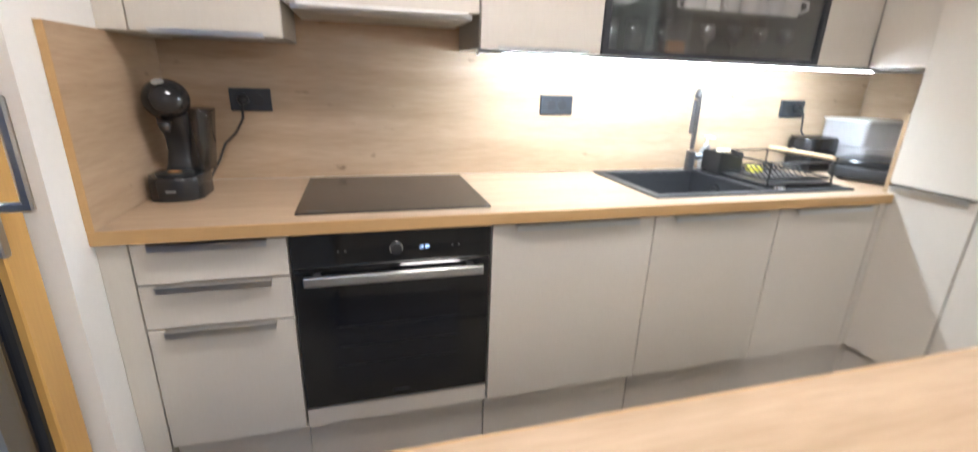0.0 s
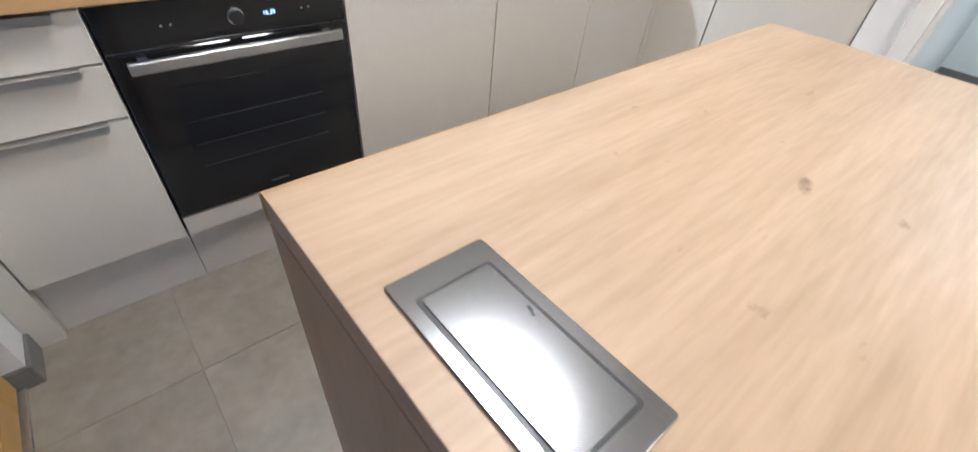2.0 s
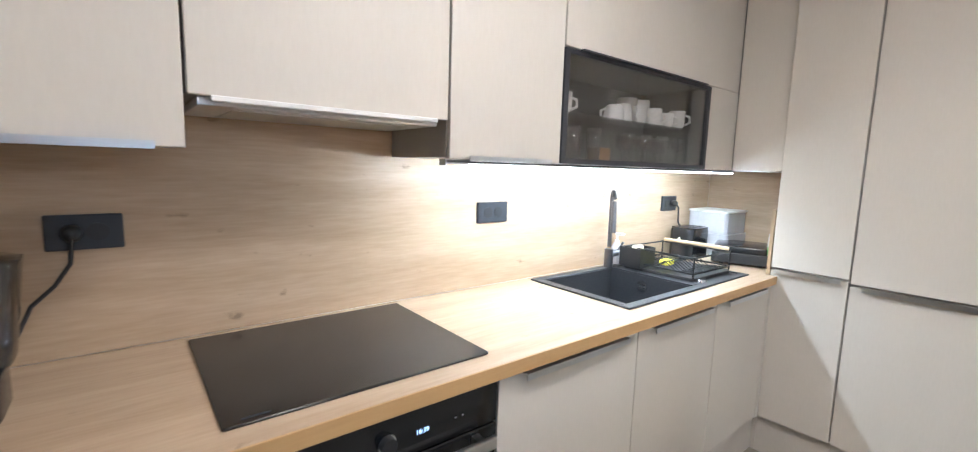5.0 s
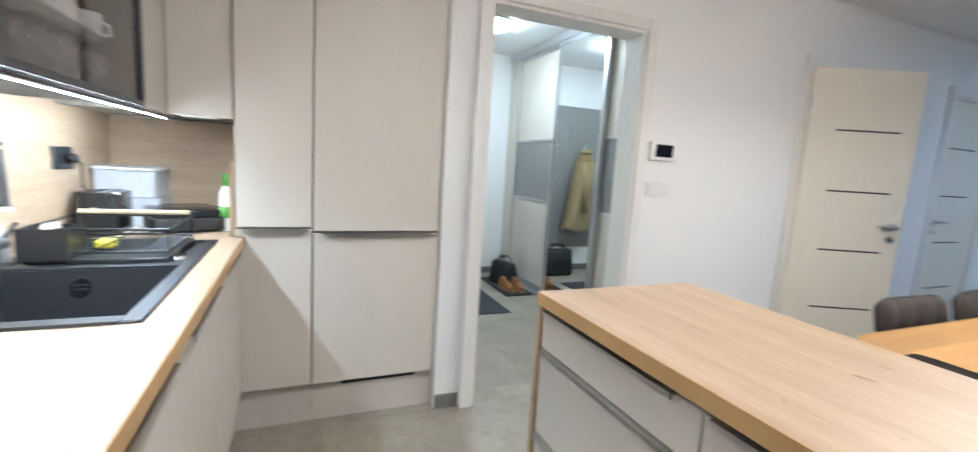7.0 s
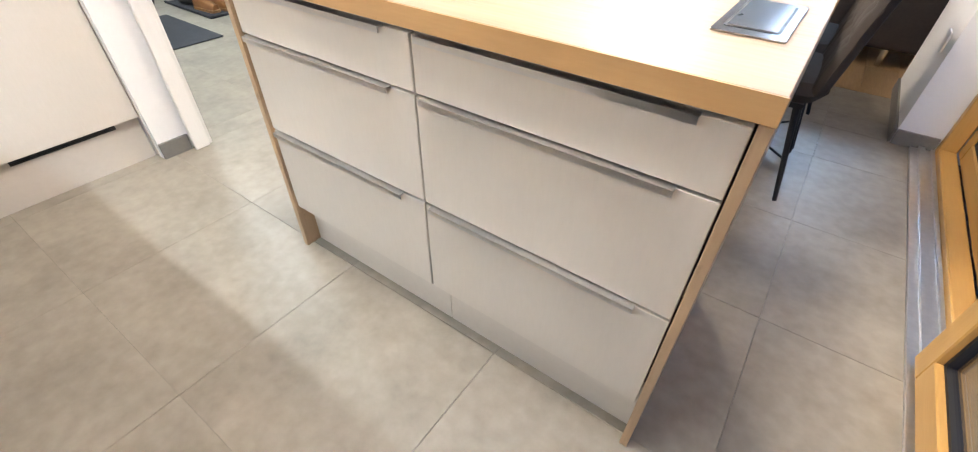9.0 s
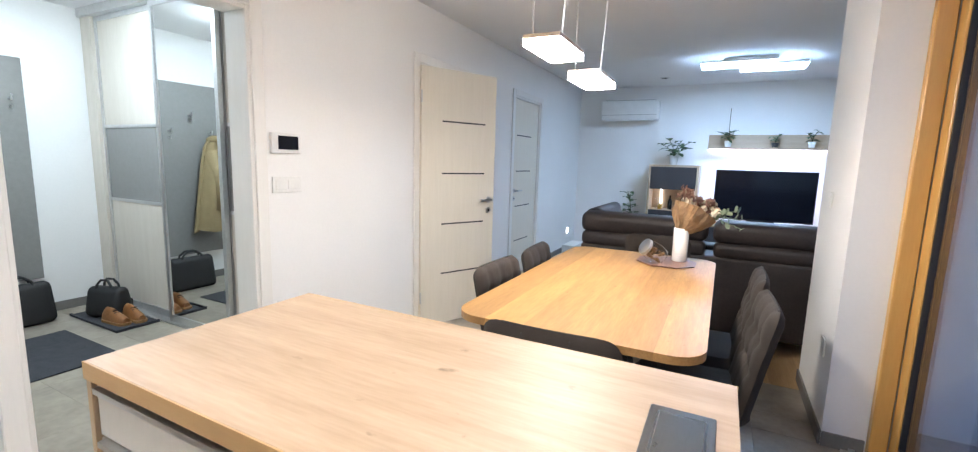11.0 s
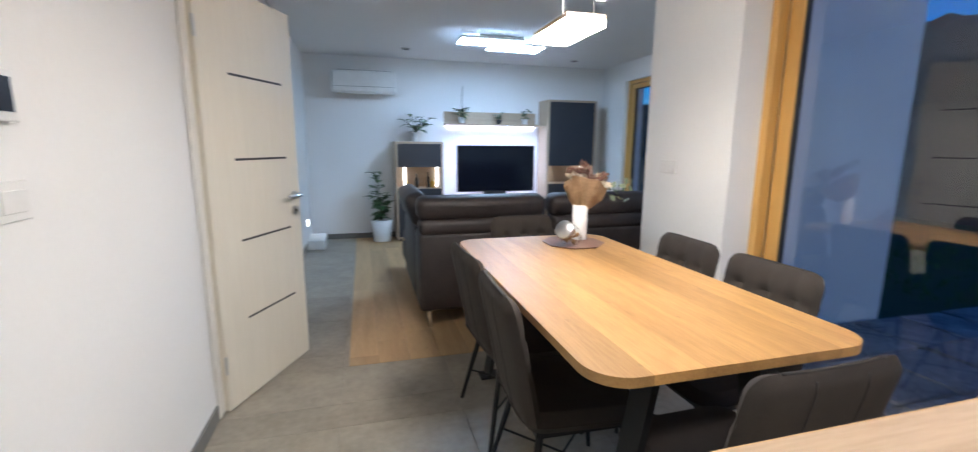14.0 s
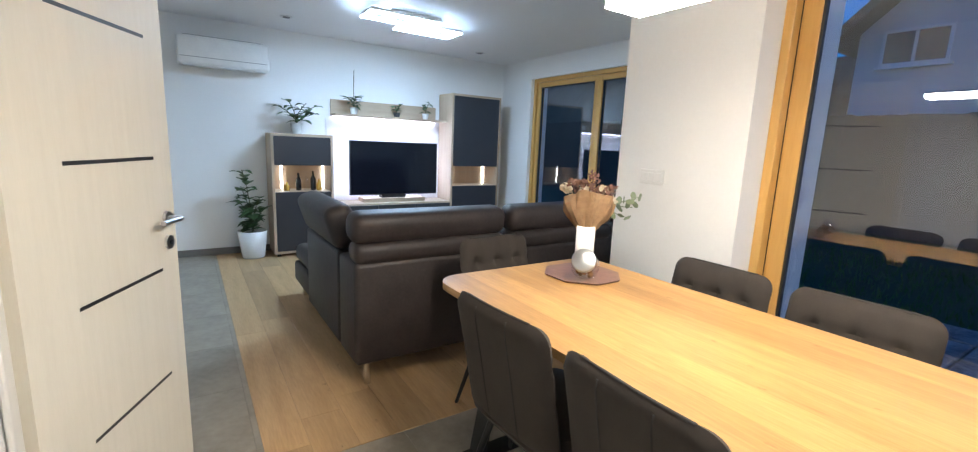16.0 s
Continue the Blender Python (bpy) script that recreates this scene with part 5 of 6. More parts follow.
part("jar_glass", moved(lathe([(0.03, -0.06), (0.052, -0.05), (0.06, 0.0), (0.052, 0.05), (0.045, 0.062)], 0, 0, 0, 24), jm), CLEAR, jr, "", True)
part("lid", moved(lathe([(0.05, 0.063), (0.05, 0.078), (0.046, 0.081)], 0, 0, 0, 24), jm), STEEL, jr, "round brushed steel lid", True)
bm = bmesh.new()
for k in range(34):
    bmesh.ops.create_icosphere(bm, subdivisions=1, radius=rng.uniform(0.008, 0.013), matrix=Matrix.Translation((rng.uniform(-0.033, 0.033), rng.uniform(-0.035, 0.02), rng.uniform(-0.042, 0.04))))
part("dried_fruit", moved(bm, jm), NUTS, jr, "brown dried fruit")


# ---- lamps ----
def ring_lamp(bm, cx_, cy_, z0, z1, a, b, w):
    mesh_box(bm, cx_ - a, cx_ + a, cy_ - b, cy_ - b + w, z0, z1)
    mesh_box(bm, cx_ - a, cx_ + a, cy_ + b - w, cy_ + b, z0, z1)
    mesh_box(bm, cx_ - a, cx_ - a + w, cy_ - b + w, cy_ + b - w, z0, z1)
    mesh_box(bm, cx_ + a - w, cx_ + a, cy_ - b + w, cy_ + b - w, z0, z1)
    return bm


pn = thing("pendant_light", (0.75, -2.55, 1.75), "pendant of two wooden square rings with glowing white light", "pendant lamp")
for nm, px, py, pz in (("a", 0.80, -2.33, 1.80), ("b", 0.745, -2.74, 1.738)):
    r = part("ring", ring_lamp(bmesh.new(), px, py, pz + 0.024, pz + 0.040, 0.075, 0.165, 0.050), LIGHTOAK_X, pn, "square wooden lamp ring")
    part("diffuser", ring_lamp(bmesh.new(), px, py, pz - 0.002, pz + 0.024, 0.074, 0.164, 0.048), LED_PENDANT, r, "glowing white diffuser")
    for sx in (-1, 1):
        bm = bmesh.new()
        rod(bm, (px + sx * 0.06, py + 0.10, pz + 0.03), (px + sx * 0.08, py + 0.06, 2.47), 0.0025, segs=5)
        part("suspension_wire", bm, ALU, pn)
part("canopy", box(0.66, 0.88, -2.9, -2.2, 2.47, 2.4985, 0.004), WHITEPLASTIC, pn, "white ceiling canopy")

ll = thing("living_ceiling_light", (0.0, -6.1, 2.42), "flat ceiling light of two glowing white rings", "ceiling lamp")
part("back_plate", box(-0.25, 0.25, -6.35, -6.05, 2.455, 2.498, 0.004), WHITEPLASTIC, ll)
for cx_, cy_, a, b in ((0.12, -6.12, 0.34, 0.15), (-0.22, -6.28, 0.30, 0.16)):
    z = 2.43 if cx_ > 0 else 2.415
    r = part("ring", ring_lamp(bmesh.new(), cx_, cy_, z + 0.006, z + 0.03, a, b, 0.075), WHITEPLASTIC, ll)
    part("diffuser", ring_lamp(bmesh.new(), cx_, cy_, z - 0.004, z + 0.006, a, b, 0.075), LED_LIVING, r, "glowing cool white diffuser")
for x, y in ((0.95, -7.05), (-1.40, -7.2)):
    s = thing("ceiling_spot", (x, y, 2.48), "small round recessed ceiling spot, switched off", "ceiling spot", "recessed spots")
    part("trim", lathe([(0.055, 0), (0.06, 0.004), (0.06, 0.008)], x, y, 2.491, 24), ALU, s, "", True)
    part("lens", lathe([(0.035, 0), (0.035, 0.003)], x, y, 2.4885, 20), ANTHRACITE, s)
hl = thing("hall_ceiling_light", (3.9, -1.9, 2.42), "round glowing hall ceiling light", "ceiling lamp")
part("base", lathe([(0.17, 0), (0.17, 0.02)], 3.95, -1.75, 2.478, 32), WHITEPLASTIC, hl)
part("diffuser", lathe([(0.12, 0), (0.165, 0.02), (0.17, 0.045)], 3.95, -1.75, 2.432, 32), LED_HALL, hl, "glowing opal diffuser", True)
kl = thing("kitchen_ceiling_light", (0.65, -0.70, 2.44), "square glowing warm white ceiling panel", "ceiling lamp")
part("frame", ring_lamp(bmesh.new(), 0.65, -0.70, 2.45, 2.498, 0.21, 0.21, 0.012), WHITEPLASTIC, kl)
part("diffuser", box(0.452, 0.848, -0.898, -0.502, 2.446, 2.456), LED_KITCHEN, kl, "glowing warm diffuser")

# ---- sofa ----
sf = thing("corner_sofa", (-0.3, -4.9, 0), "dark brown corner sofa with raised headrests and chrome feet", "sofa")


def cushion(x0, x1, y0, y1, z0, z1, r=0.05):
    return box(x0, x1, y0, y1, z0, z1, r, 4)


part("back_frame", cushion(-1.75, 1.16, -4.50, -4.185, 0.125, 0.70, 0.03), SOFA, sf, "", True)
part("side_frame", cushion(0.90, 1.16, -5.35, -4.51, 0.125, 0.70, 0.03), SOFA, sf, "", True)
part("seat_base", cushion(-1.70, 0.89, -5.25, -4.51, 0.125, 0.30, 0.03), SOFA, sf, "", True)
part("chaise_base", cushion(0.10, 1.14, -5.98, -5.36, 0.125, 0.30, 0.03), SOFA, sf, "", True)
for a, b in ((-1.70, -0.80), (-0.79, 0.09), (0.10, 0.88)):
    part("seat_cushion", cushion(a, b, -5.28, -4.62, 0.30, 0.46, 0.05), SOFA, sf, "", True)
part("seat_cushion", cushion(0.11, 1.13, -5.99, -5.30, 0.30, 0.45, 0.06), SOFA, sf, "", True)
for a, b in ((-1.74, -0.79), (-0.77, 0.17), (0.20, 1.17)):
    h = moved(cushion((a - b) / 2, (b - a) / 2, -0.085, 0.09, -0.085, 0.085, 0.06), Matrix.Translation(((a + b) / 2, -4.272, 0.878)) @ Matrix.Rotation(radians(-8), 4, "X"))
    part("headrest", h, SOFA, sf, "raised padded headrest", True)
    r2 = moved(cushion((a - b) / 2 + 0.012, (b - a) / 2 - 0.012, -0.075, 0.085, -0.06, 0.06, 0.045), Matrix.Translation(((a + b) / 2, -4.262, 0.745)) @ Matrix.Rotation(radians(-4), 4, "X"))
    part("lower_roll", r2, SOFA, sf, "padded roll under the headrest", True)
    for x in (a + 0.25, b - 0.25):
        bm = bmesh.new()
        rod(bm, (x, -4.33, 0.66), (x, -4.30, 0.78), 0.008)
        part("headrest_bracket", bm, CHROME, sf, "chrome headrest bracket", True)
h = moved(cushion(-0.085, 0.085, -0.42, 0.42, -0.13, 0.13, 0.06), Matrix.Translation((1.12, -4.92, 0.835)) @ Matrix.Rotation(radians(18), 4, "Y"))
part("headrest", h, SOFA, sf, "raised padded headrest, tilted outwards", True)
bm = bmesh.new()
rod(bm, (1.06, -4.95, 0.66), (1.09, -4.95, 0.78), 0.008)
part("headrest_bracket", bm, CHROME, sf, "chrome headrest bracket", True)
for a, b in ((-1.66, -0.80), (-0.78, 0.09), (0.11, 0.86)):
    part("back_cushion", moved(cushion(a, b, -0.07, 0.07, 0, 0.30, 0.05), Matrix.Translation((0, -4.56, 0.45)) @ Matrix.Rotation(radians(-8), 4, "X")), SOFA, sf, "", True)
for x, y in ((1.085, -4.225), (-1.68, -4.225), (1.07, -5.90), (0.20, -5.90), (-1.62, -5.18), (-0.3, -4.29)):
    bm = bmesh.new()
    rod(bm, (x, y, 0.0), (x, y, 0.127), 0.018, 0.024, 16)
    part("foot", bm, CHROME, sf, "chrome sofa foot", True)

# ---- television wall ----
FY = -7.335


def display(name, x0, x1, z0, z1, splits, label, oak_left=True):
    """A tall living room cabinet: oak shell, dark doors, a lit open niche. splits: niche bottom and top."""
    t = thing(name, ((x0 + x1) / 2, FY - 0.19, z0), label, "cabinet", "living room wall cabinets")
    n0, n1 = splits
    w = 0.028
    part("side", box(x0, x0 + w, FAR + 0.002, FY, z0, z1, 0.002), LIGHTOAK_Z, t)
    part("side", box(x1 - w, x1, FAR + 0.002, FY, z0, z1, 0.002), LIGHTOAK_Z, t)
    part("top", box(x0 + w, x1 - w, FAR + 0.002, FY, z1 - w, z1, 0.002), LIGHTOAK_X, t)
    part("bottom", box(x0 + w, x1 - w, FAR + 0.002, FY, z0, z0 + w, 0.002), LIGHTOAK_X, t)
    part("back", box(x0 + w, x1 - w, FAR + 0.002, FAR + 0.012, z0 + w, z1 - w), LIGHTOAK_Z, t)
    for z in (n0, n1):
        part("niche_board", box(x0 + w, x1 - w, FAR + 0.012, FY - 0.02, z - 0.009, z + 0.009), LIGHTOAK_X, t)
    part("door", box(x0 + w + 0.002, x1 - w - 0.002, FY - 0.018, FY + 0.002, n1 - 0.006, z1 - w - 0.002, 0.002), ANTHRACITE, t, "anthracite door")
    part("door", box(x0 + w + 0.002, x1 - w - 0.002, FY - 0.018, FY + 0.002, z0 + w + 0.002, n0 + 0.006, 0.002), ANTHRACITE, t, "anthracite door")
    part("niche_light", box(x0 + w + 0.004, x0 + w + 0.016, FAR + 0.014, FAR + 0.03, n0 + 0.012, n1 - 0.012), LED_NICHE, t, "lit niche strip")
    part("niche_light", box(x1 - w - 0.13, x1 - w - 0.118, FAR + 0.014, FAR + 0.03, n0 + 0.012, n1 - 0.012), LED_NICHE, t, "lit niche strip")
    return t


display("display_cabinet", 0.445, 1.10, 0.03, 1.367, (0.72, 1.03), "pale oak display cabinet with anthracite doors and lit niche")
part("foot", boxes((0.47, 0.51, -7.68, -7.36, 0, 0.0295), (1.03, 1.07, -7.68, -7.36, 0, 0.0295)), BLACKPLASTIC, bpy.data.objects["display_cabinet"])
display("tall_display_cabinet", -1.86, -1.09, 0.03, 1.98, (0.76, 1.04), "tall pale oak cabinet with anthracite doors and lit niche")
part("foot", boxes((-1.84, -1.80, -7.68, -7.36, 0, 0.0295), (-1.15, -1.11, -7.68, -7.36, 0, 0.0295)), BLACKPLASTIC, bpy.data.objects["tall_display_cabinet"])
for k, (x, h, m) in enumerate(((0.98, 0.17, CLEAR), (0.93, 0.10, GOLD), (0.80, 0.20, BLACKGLASS), (0.72, 0.16, CLEAR), (0.64, 0.22, BLACKGLASS), (0.58, 0.13, GOLD))):
    solo("bottle", lathe([(0.028, 0), (0.03, 0.01), (0.03, h * 0.6), (0.011, h * 0.78), (0.011, h)], x, -7.50 + 0.03 * (k % 2), 0.7295, 14), m, "small bottle or glass in the lit niche", "bottle", "bottles in the niche", soft=True)

tvb = thing("tv_bench", (-0.3, -7.5, 0.3), "pale oak low television bench on the wall", "tv bench")
part("body", box(-1.07, 0.42, FAR + 0.002, -7.30, 0.16, 0.57, 0.003), LIGHTOAK_X, tvb)
for k in range(3):
    part("drawer_front", box(-1.06 + k * 0.493, -1.06 + k * 0.493 + 0.486, -7.30, -7.282, 0.18, 0.55, 0.002), ANTHRACITE, tvb, "anthracite drawer front")
part("plinth", box(-1.0, 0.35, FAR + 0.002, -7.36, 0.0, 0.16), ANTHRACITE, tvb)
tv = thing("television", (-0.34, -7.45, 0.57), "large flat television, switched off, on an oak riser", "television")
part("riser", box(-0.75, 0.07, -7.62, -7.40, 0.571, 0.62, 0.002), LIGHTOAK_X, tv, "pale oak riser")
part("stand", box(-0.50, -0.18, -7.56, -7.46, 0.6205, 0.68), BLACKPLASTIC, tv)
part("housing", box(-0.913, 0.237, -7.445, -7.40, 0.665, 1.322, 0.004), BLACKPLASTIC, tv)
part("screen", box(-0.903, 0.227, -7.40, -7.398, 0.677, 1.312), SCREEN, tv, "black screen")
gp = thing("backlight_panel", (-0.34, -7.70, 0.60), "white wall panel lit by strips behind the television", "lit panel")
part("panel", box(-1.06, 0.43, FAR + 0.002, FAR + 0.02, 0.60, 1.56), WALL, gp)
part("light_strip", box(-0.85, 0.17, -7.475, -7.447, 0.70, 0.72), LED_TV, gp, "glowing strip")
part("light_strip", box(-0.85, 0.17, -7.475, -7.447, 1.28, 1.30), LED_TV, gp, "glowing strip")
part("light_strip", box(-0.88, -0.86, -7.475, -7.447, 0.70, 1.30), LED_TV, gp, "glowing strip")
part("light_strip", box(0.18, 0.20, -7.475, -7.447, 0.70, 1.30), LED_TV, gp, "glowing strip")
sh = thing("wall_shelf", (-0.36, -7.6, 1.60), "pale oak wall shelf with a back board", "shelf")
part("board", box(-1.11, 0.375, FAR + 0.02, -7.49, 1.60, 1.628, 0.002), LIGHTOAK_X, sh)
part("back_board", box(-1.03, 0.375, FAR + 0.002, FAR + 0.02, 1.60, 1.80, 0.002), LIGHTOAK_X, sh)
# Added emitter, no lamp is seen here; it lifts the wall glow below.
part("light_strip", box(-1.0, 0.35, FAR + 0.03, FAR + 0.05, 1.588, 1.5995), LED_TV, sh, "added glowing strip under the shelf that brightens the wall")

ac = thing("air_conditioner", (1.46, -7.6, 2.0), "white split air conditioner high on the wall", "air conditioner")
part("housing", box(1.05, 1.88, FAR + 0.002, -7.50, 2.005, 2.285, 0.03, 4), WHITEPLASTIC, ac, "", True)
part("flap", box(1.09, 1.84, -7.60, -7.497, 1.997, 2.007, 0.003), WHITEPLASTIC, ac)
part("front_seam", box(1.075, 1.855, -7.5005, -7.4985, 2.075, 2.080), GREYPANEL, ac, "grey seam above the flap")
part("grille", boxes(*[(1.11, 1.82, -7.68 + 0.02 * k, -7.672 + 0.02 * k, 2.284, 2.289) for k in range(8)]), ANTHRACITE, ac)


# ---- plants ----
def leaf(bm, base, tip, width, droop=0.2):
    """A pointed leaf blade folded along its midrib, from base to tip."""
    base, tip = Vector(base), Vector(tip)
    d = tip - base
    side = d.cross(Vector((0, 0, 1)))
    side = side.normalized() if side.length > 1e-5 else Vector((1, 0, 0))
    up = side.cross(d).normalized()
    rows = []
    for s, w in ((0, 0.06), (0.25, 0.8), (0.5, 1.0), (0.78, 0.62), (1, 0.03)):
        c = base + d * s - Vector((0, 0, droop * d.length * s * s)) + up * 0.06 * d.length * math.sin(math.pi * s)
        rows.append([bm.verts.new(c - side * width * w * 0.5 + up * 0.12 * width * w), bm.verts.new(c), bm.verts.new(c + side * width * w * 0.5 + up * 0.12 * width * w)])
    for a, b in zip(rows, rows[1:]):
        for k in range(2):
            bm.faces.new((a[k], a[k + 1], b[k + 1], b[k]))


def plant(name, at, pot_r, pot_h, label, stems, seed, leaf_len, leaf_w, pot_mat=CERAMIC):
    """stems: (lean x, lean y, height, leaves) for each."""
    r_ = random.Random(seed)
    x, y, z = at
    t = thing(name, at, label, "plant")
    part("pot", lathe([(pot_r * 0.72, 0), (pot_r * 0.76, 0.01), (pot_r, pot_h), (pot_r * 0.9, pot_h), (pot_r * 0.85, pot_h * 0.88)], x, y, z, 28), pot_mat, t, "", True)
    part("soil", lathe([(pot_r * 0.86, pot_h * 0.885), (pot_r * 0.5, pot_h * 0.9)], x, y, z, 20), EARTH, t)
    for lx, ly, h, n in stems:
        pts = [Vector((x, y, z + pot_h * 0.85)) + Vector((lx * s * s, ly * s * s, h * (s - 0.15 * s * s))) for s in (0, 0.25, 0.5, 0.75, 1)]
        part("stem", tube(bmesh.new(), pts, 0.004, 5), STEM, t)
        for k in range(n):
            s = 0.12 + 0.88 * (k + 0.5) / n
            i = min(3, int(s * 4))
            p = pts[i].lerp(pts[i + 1], s * 4 - i)
            a = r_.uniform(0, 6.3)
            L = leaf_len * r_.uniform(0.7, 1.2)
            bm = bmesh.new()
            leaf(bm, p, p + Vector((math.cos(a) * L, math.sin(a) * L, L * r_.uniform(-0.15, 0.55))), leaf_w * r_.uniform(0.8, 1.2), r_.uniform(0.05, 0.35))
            part("leaf", bm, LEAF, t)
    return t


plant("potted_zz_plant", (1.30, -7.45, 0), 0.15, 0.30, "tall leafy green plant in a white floor pot",
      [(0.08, 0.05, 0.84, 15), (-0.08, 0.08, 0.50, 12), (0.12, 0.10, 0.44, 12), (-0.16, -0.02, 0.36, 11), (0.02, 0.16, 0.34, 11), (0.09, -0.06, 0.62, 12)], 3, 0.135, 0.105)
plant("potted_hanging_plant", (0.80, -7.52, 1.3675), 0.065, 0.12, "drooping green plant in a white pot on the cabinet",
      [(-0.22, 0.05, 0.26, 5), (0.18, 0.05, 0.22, 5), (-0.10, 0.06, 0.28, 5), (0.08, 0.02, 0.30, 5), (-0.16, 0.1, 0.14, 5)], 8, 0.15, 0.095)
plant("potted_orchid", (0.13, -7.58, 1.6285), 0.05, 0.085, "orchid in a white pot with one tall stalk", [(0.0, 0.02, 0.52, 0), (-0.02, 0.0, 0.16, 9), (0.06, 0.03, 0.12, 9)], 4, 0.12, 0.06)
plant("potted_succulent", (-0.42, -7.58, 1.6285), 0.045, 0.06, "small green plant in a dark pot on the shelf", [(-0.05, 0.02, 0.13, 8), (0.03, 0.0, 0.11, 7)], 6, 0.07, 0.05, BLACKPLASTIC)
plant("potted_shelf_plant", (-0.82, -7.58, 1.6285), 0.045, 0.075, "small leafy plant in a white pot on the shelf", [(0.06, 0.02, 0.14, 7), (-0.06, 0.0, 0.18, 8)], 9, 0.08, 0.05)

# stair step with a small light at the end of the corridor
solo("step_block", box(2.03, 2.236, -7.55, -7.05, 0.0, 0.12, 0.006), WHITEPLASTIC, "low white step at the corridor's end", "step")
sl = thing("step_light", (2.2, -7.3, 0.25), "small glowing wall light above the white step", "wall lamp")
part("plate", box(2.243, 2.2495, -7.36, -7.26, 0.26, 0.36, 0.002), WHITEPLASTIC, sl)
part("diffuser", box(2.238, 2.243, -7.345, -7.275, 0.275, 0.345), LED_NICHE, sl, "glowing diffuser")

# ---- hall ----
WY = -2.43
wd = thing("sliding_wardrobe", (3.8, -2.7, 0), "built-in wardrobe with ash sliding doors and a mirror door", "wardrobe")
part("top_track", box(2.42, 5.02, WY - 0.10, WY + 0.005, 2.43, 2.498), ALU, wd, "aluminium top track")
part("floor_track", box(2.42, 5.02, WY - 0.10, WY + 0.02, 0.0005, 0.012), ALU, wd, "aluminium floor track")
part("back_filler", box(4.86, 5.02, WY - 0.12, WY - 0.02, 0.012, 2.43), WARDROBE, wd)
for x0, x1, off, mir in ((3.92, 4.86, 0.045, False), (3.20, 3.965, 0.0, True), (2.44, 3.24, 0.045, False)):
    y1 = WY - off
    y0 = y1 - 0.035
    d = part("sliding_door", merge(box(x0, x0 + 0.035, y0, y1, 0.014, 2.428), box(x1 - 0.035, x1, y0, y1, 0.014, 2.428), box(x0 + 0.035, x1 - 0.035, y0, y1, 0.014, 0.07), box(x0 + 0.035, x1 - 0.035, y0, y1, 2.39, 2.428)), ALU, wd, "aluminium framed sliding door")
    if mir:
        part("mirror", box(x0 + 0.035, x1 - 0.035, y1 - 0.014, y1 - 0.008, 0.07, 2.39), MIRROR, d, "full-height mirror")
    else:
        for z0, z1, m in ((0.07, 0.925, WARDROBE), (0.95, 1.535, GREYPANEL), (1.56, 2.39, WARDROBE)):
            part("door_panel", box(x0 + 0.035, x1 - 0.035, y1 - 0.016, y1 - 0.008, z0, z1), m, d)
        for z in (0.925, 1.535):
            part("cross_bar", box(x0 + 0.035, x1 - 0.035, y1 - 0.018, y1 - 0.002, z, z + 0.025), ALU, d)
cb = thing("coat_board", (5.02, -1.6, 0.3), "grey coat board with steel hooks on the hall wall", "coat rack")
part("board", box(5.012, 5.0295, -2.05, -1.10, 0.30, 2.03, 0.002), GREYPANEL, cb)
for k, y in enumerate((-1.20, -1.40, -1.60, -1.80, -1.96)):
    z = 1.72 - 0.17 * (k % 2)
    part("hook", tube(bmesh.new(), [(5.011, y, z), (4.965, y, z - 0.01), (4.955, y, z + 0.03)], 0.006, 6), STEEL, cb, "steel coat hook", True)
    part("hook_peg", tube(bmesh.new(), [(5.011, y, z - 0.06), (4.975, y, z - 0.07), (4.97, y, z - 0.05)], 0.006, 6), STEEL, cb, "", True)
ct = thing("coat", (4.93, -1.40, 0.55), "camel coat hanging from a hook", "coat")
bm = bmesh.new()
rings = []
rngc = random.Random(4)
for z, w, d in ((1.53, 0.03, 0.03), (1.49, 0.09, 0.05), (1.40, 0.15, 0.07), (1.20, 0.19, 0.085), (0.95, 0.22, 0.10), (0.70, 0.25, 0.11), (0.54, 0.27, 0.115)):
    rings.append([bm.verts.new((4.93 - 0.6 * d * math.sin(a) + 0.02 * math.sin(5 * a + z), -1.40 + 0.72 * w * math.cos(a) * (1 + 0.12 * math.sin(6 * a)) - (1.5 - z) * 0.06, z + 0.02 * math.sin(3 * a) * (z < 0.6))) for a in [2 * math.pi * k / 28 for k in range(28)]])
for a, b in zip(rings, rings[1:]):
    for k in range(28):
        bm.faces.new((a[k], b[k], b[(k + 1) % 28], a[(k + 1) % 28]))
bm.faces.new(rings[0])
part("body", bm, COAT, ct, "", True)
part("sleeve", moved(smooth(lathe([(0.05, -0.62), (0.055, -0.3), (0.06, 0)], 0, 0, 0, 14)), Matrix.Translation((4.90, -1.335, 1.37)) @ Matrix.Rotation(radians(-7), 4, "X")), COAT, ct, "", True)
part("sleeve", moved(smooth(lathe([(0.05, -0.62), (0.055, -0.3), (0.06, 0)], 0, 0, 0, 14)), Matrix.Translation((4.90, -1.47, 1.37)) @ Matrix.Rotation(radians(9), 4, "X")), COAT, ct, "", True)
part("collar", moved(lathe([(0.06, 0), (0.075, 0.03), (0.05, 0.05)], 0, 0, 0, 16), pose(4.93, -1.40, 1.47, 10, 0, 0)), COAT, ct, "", True)


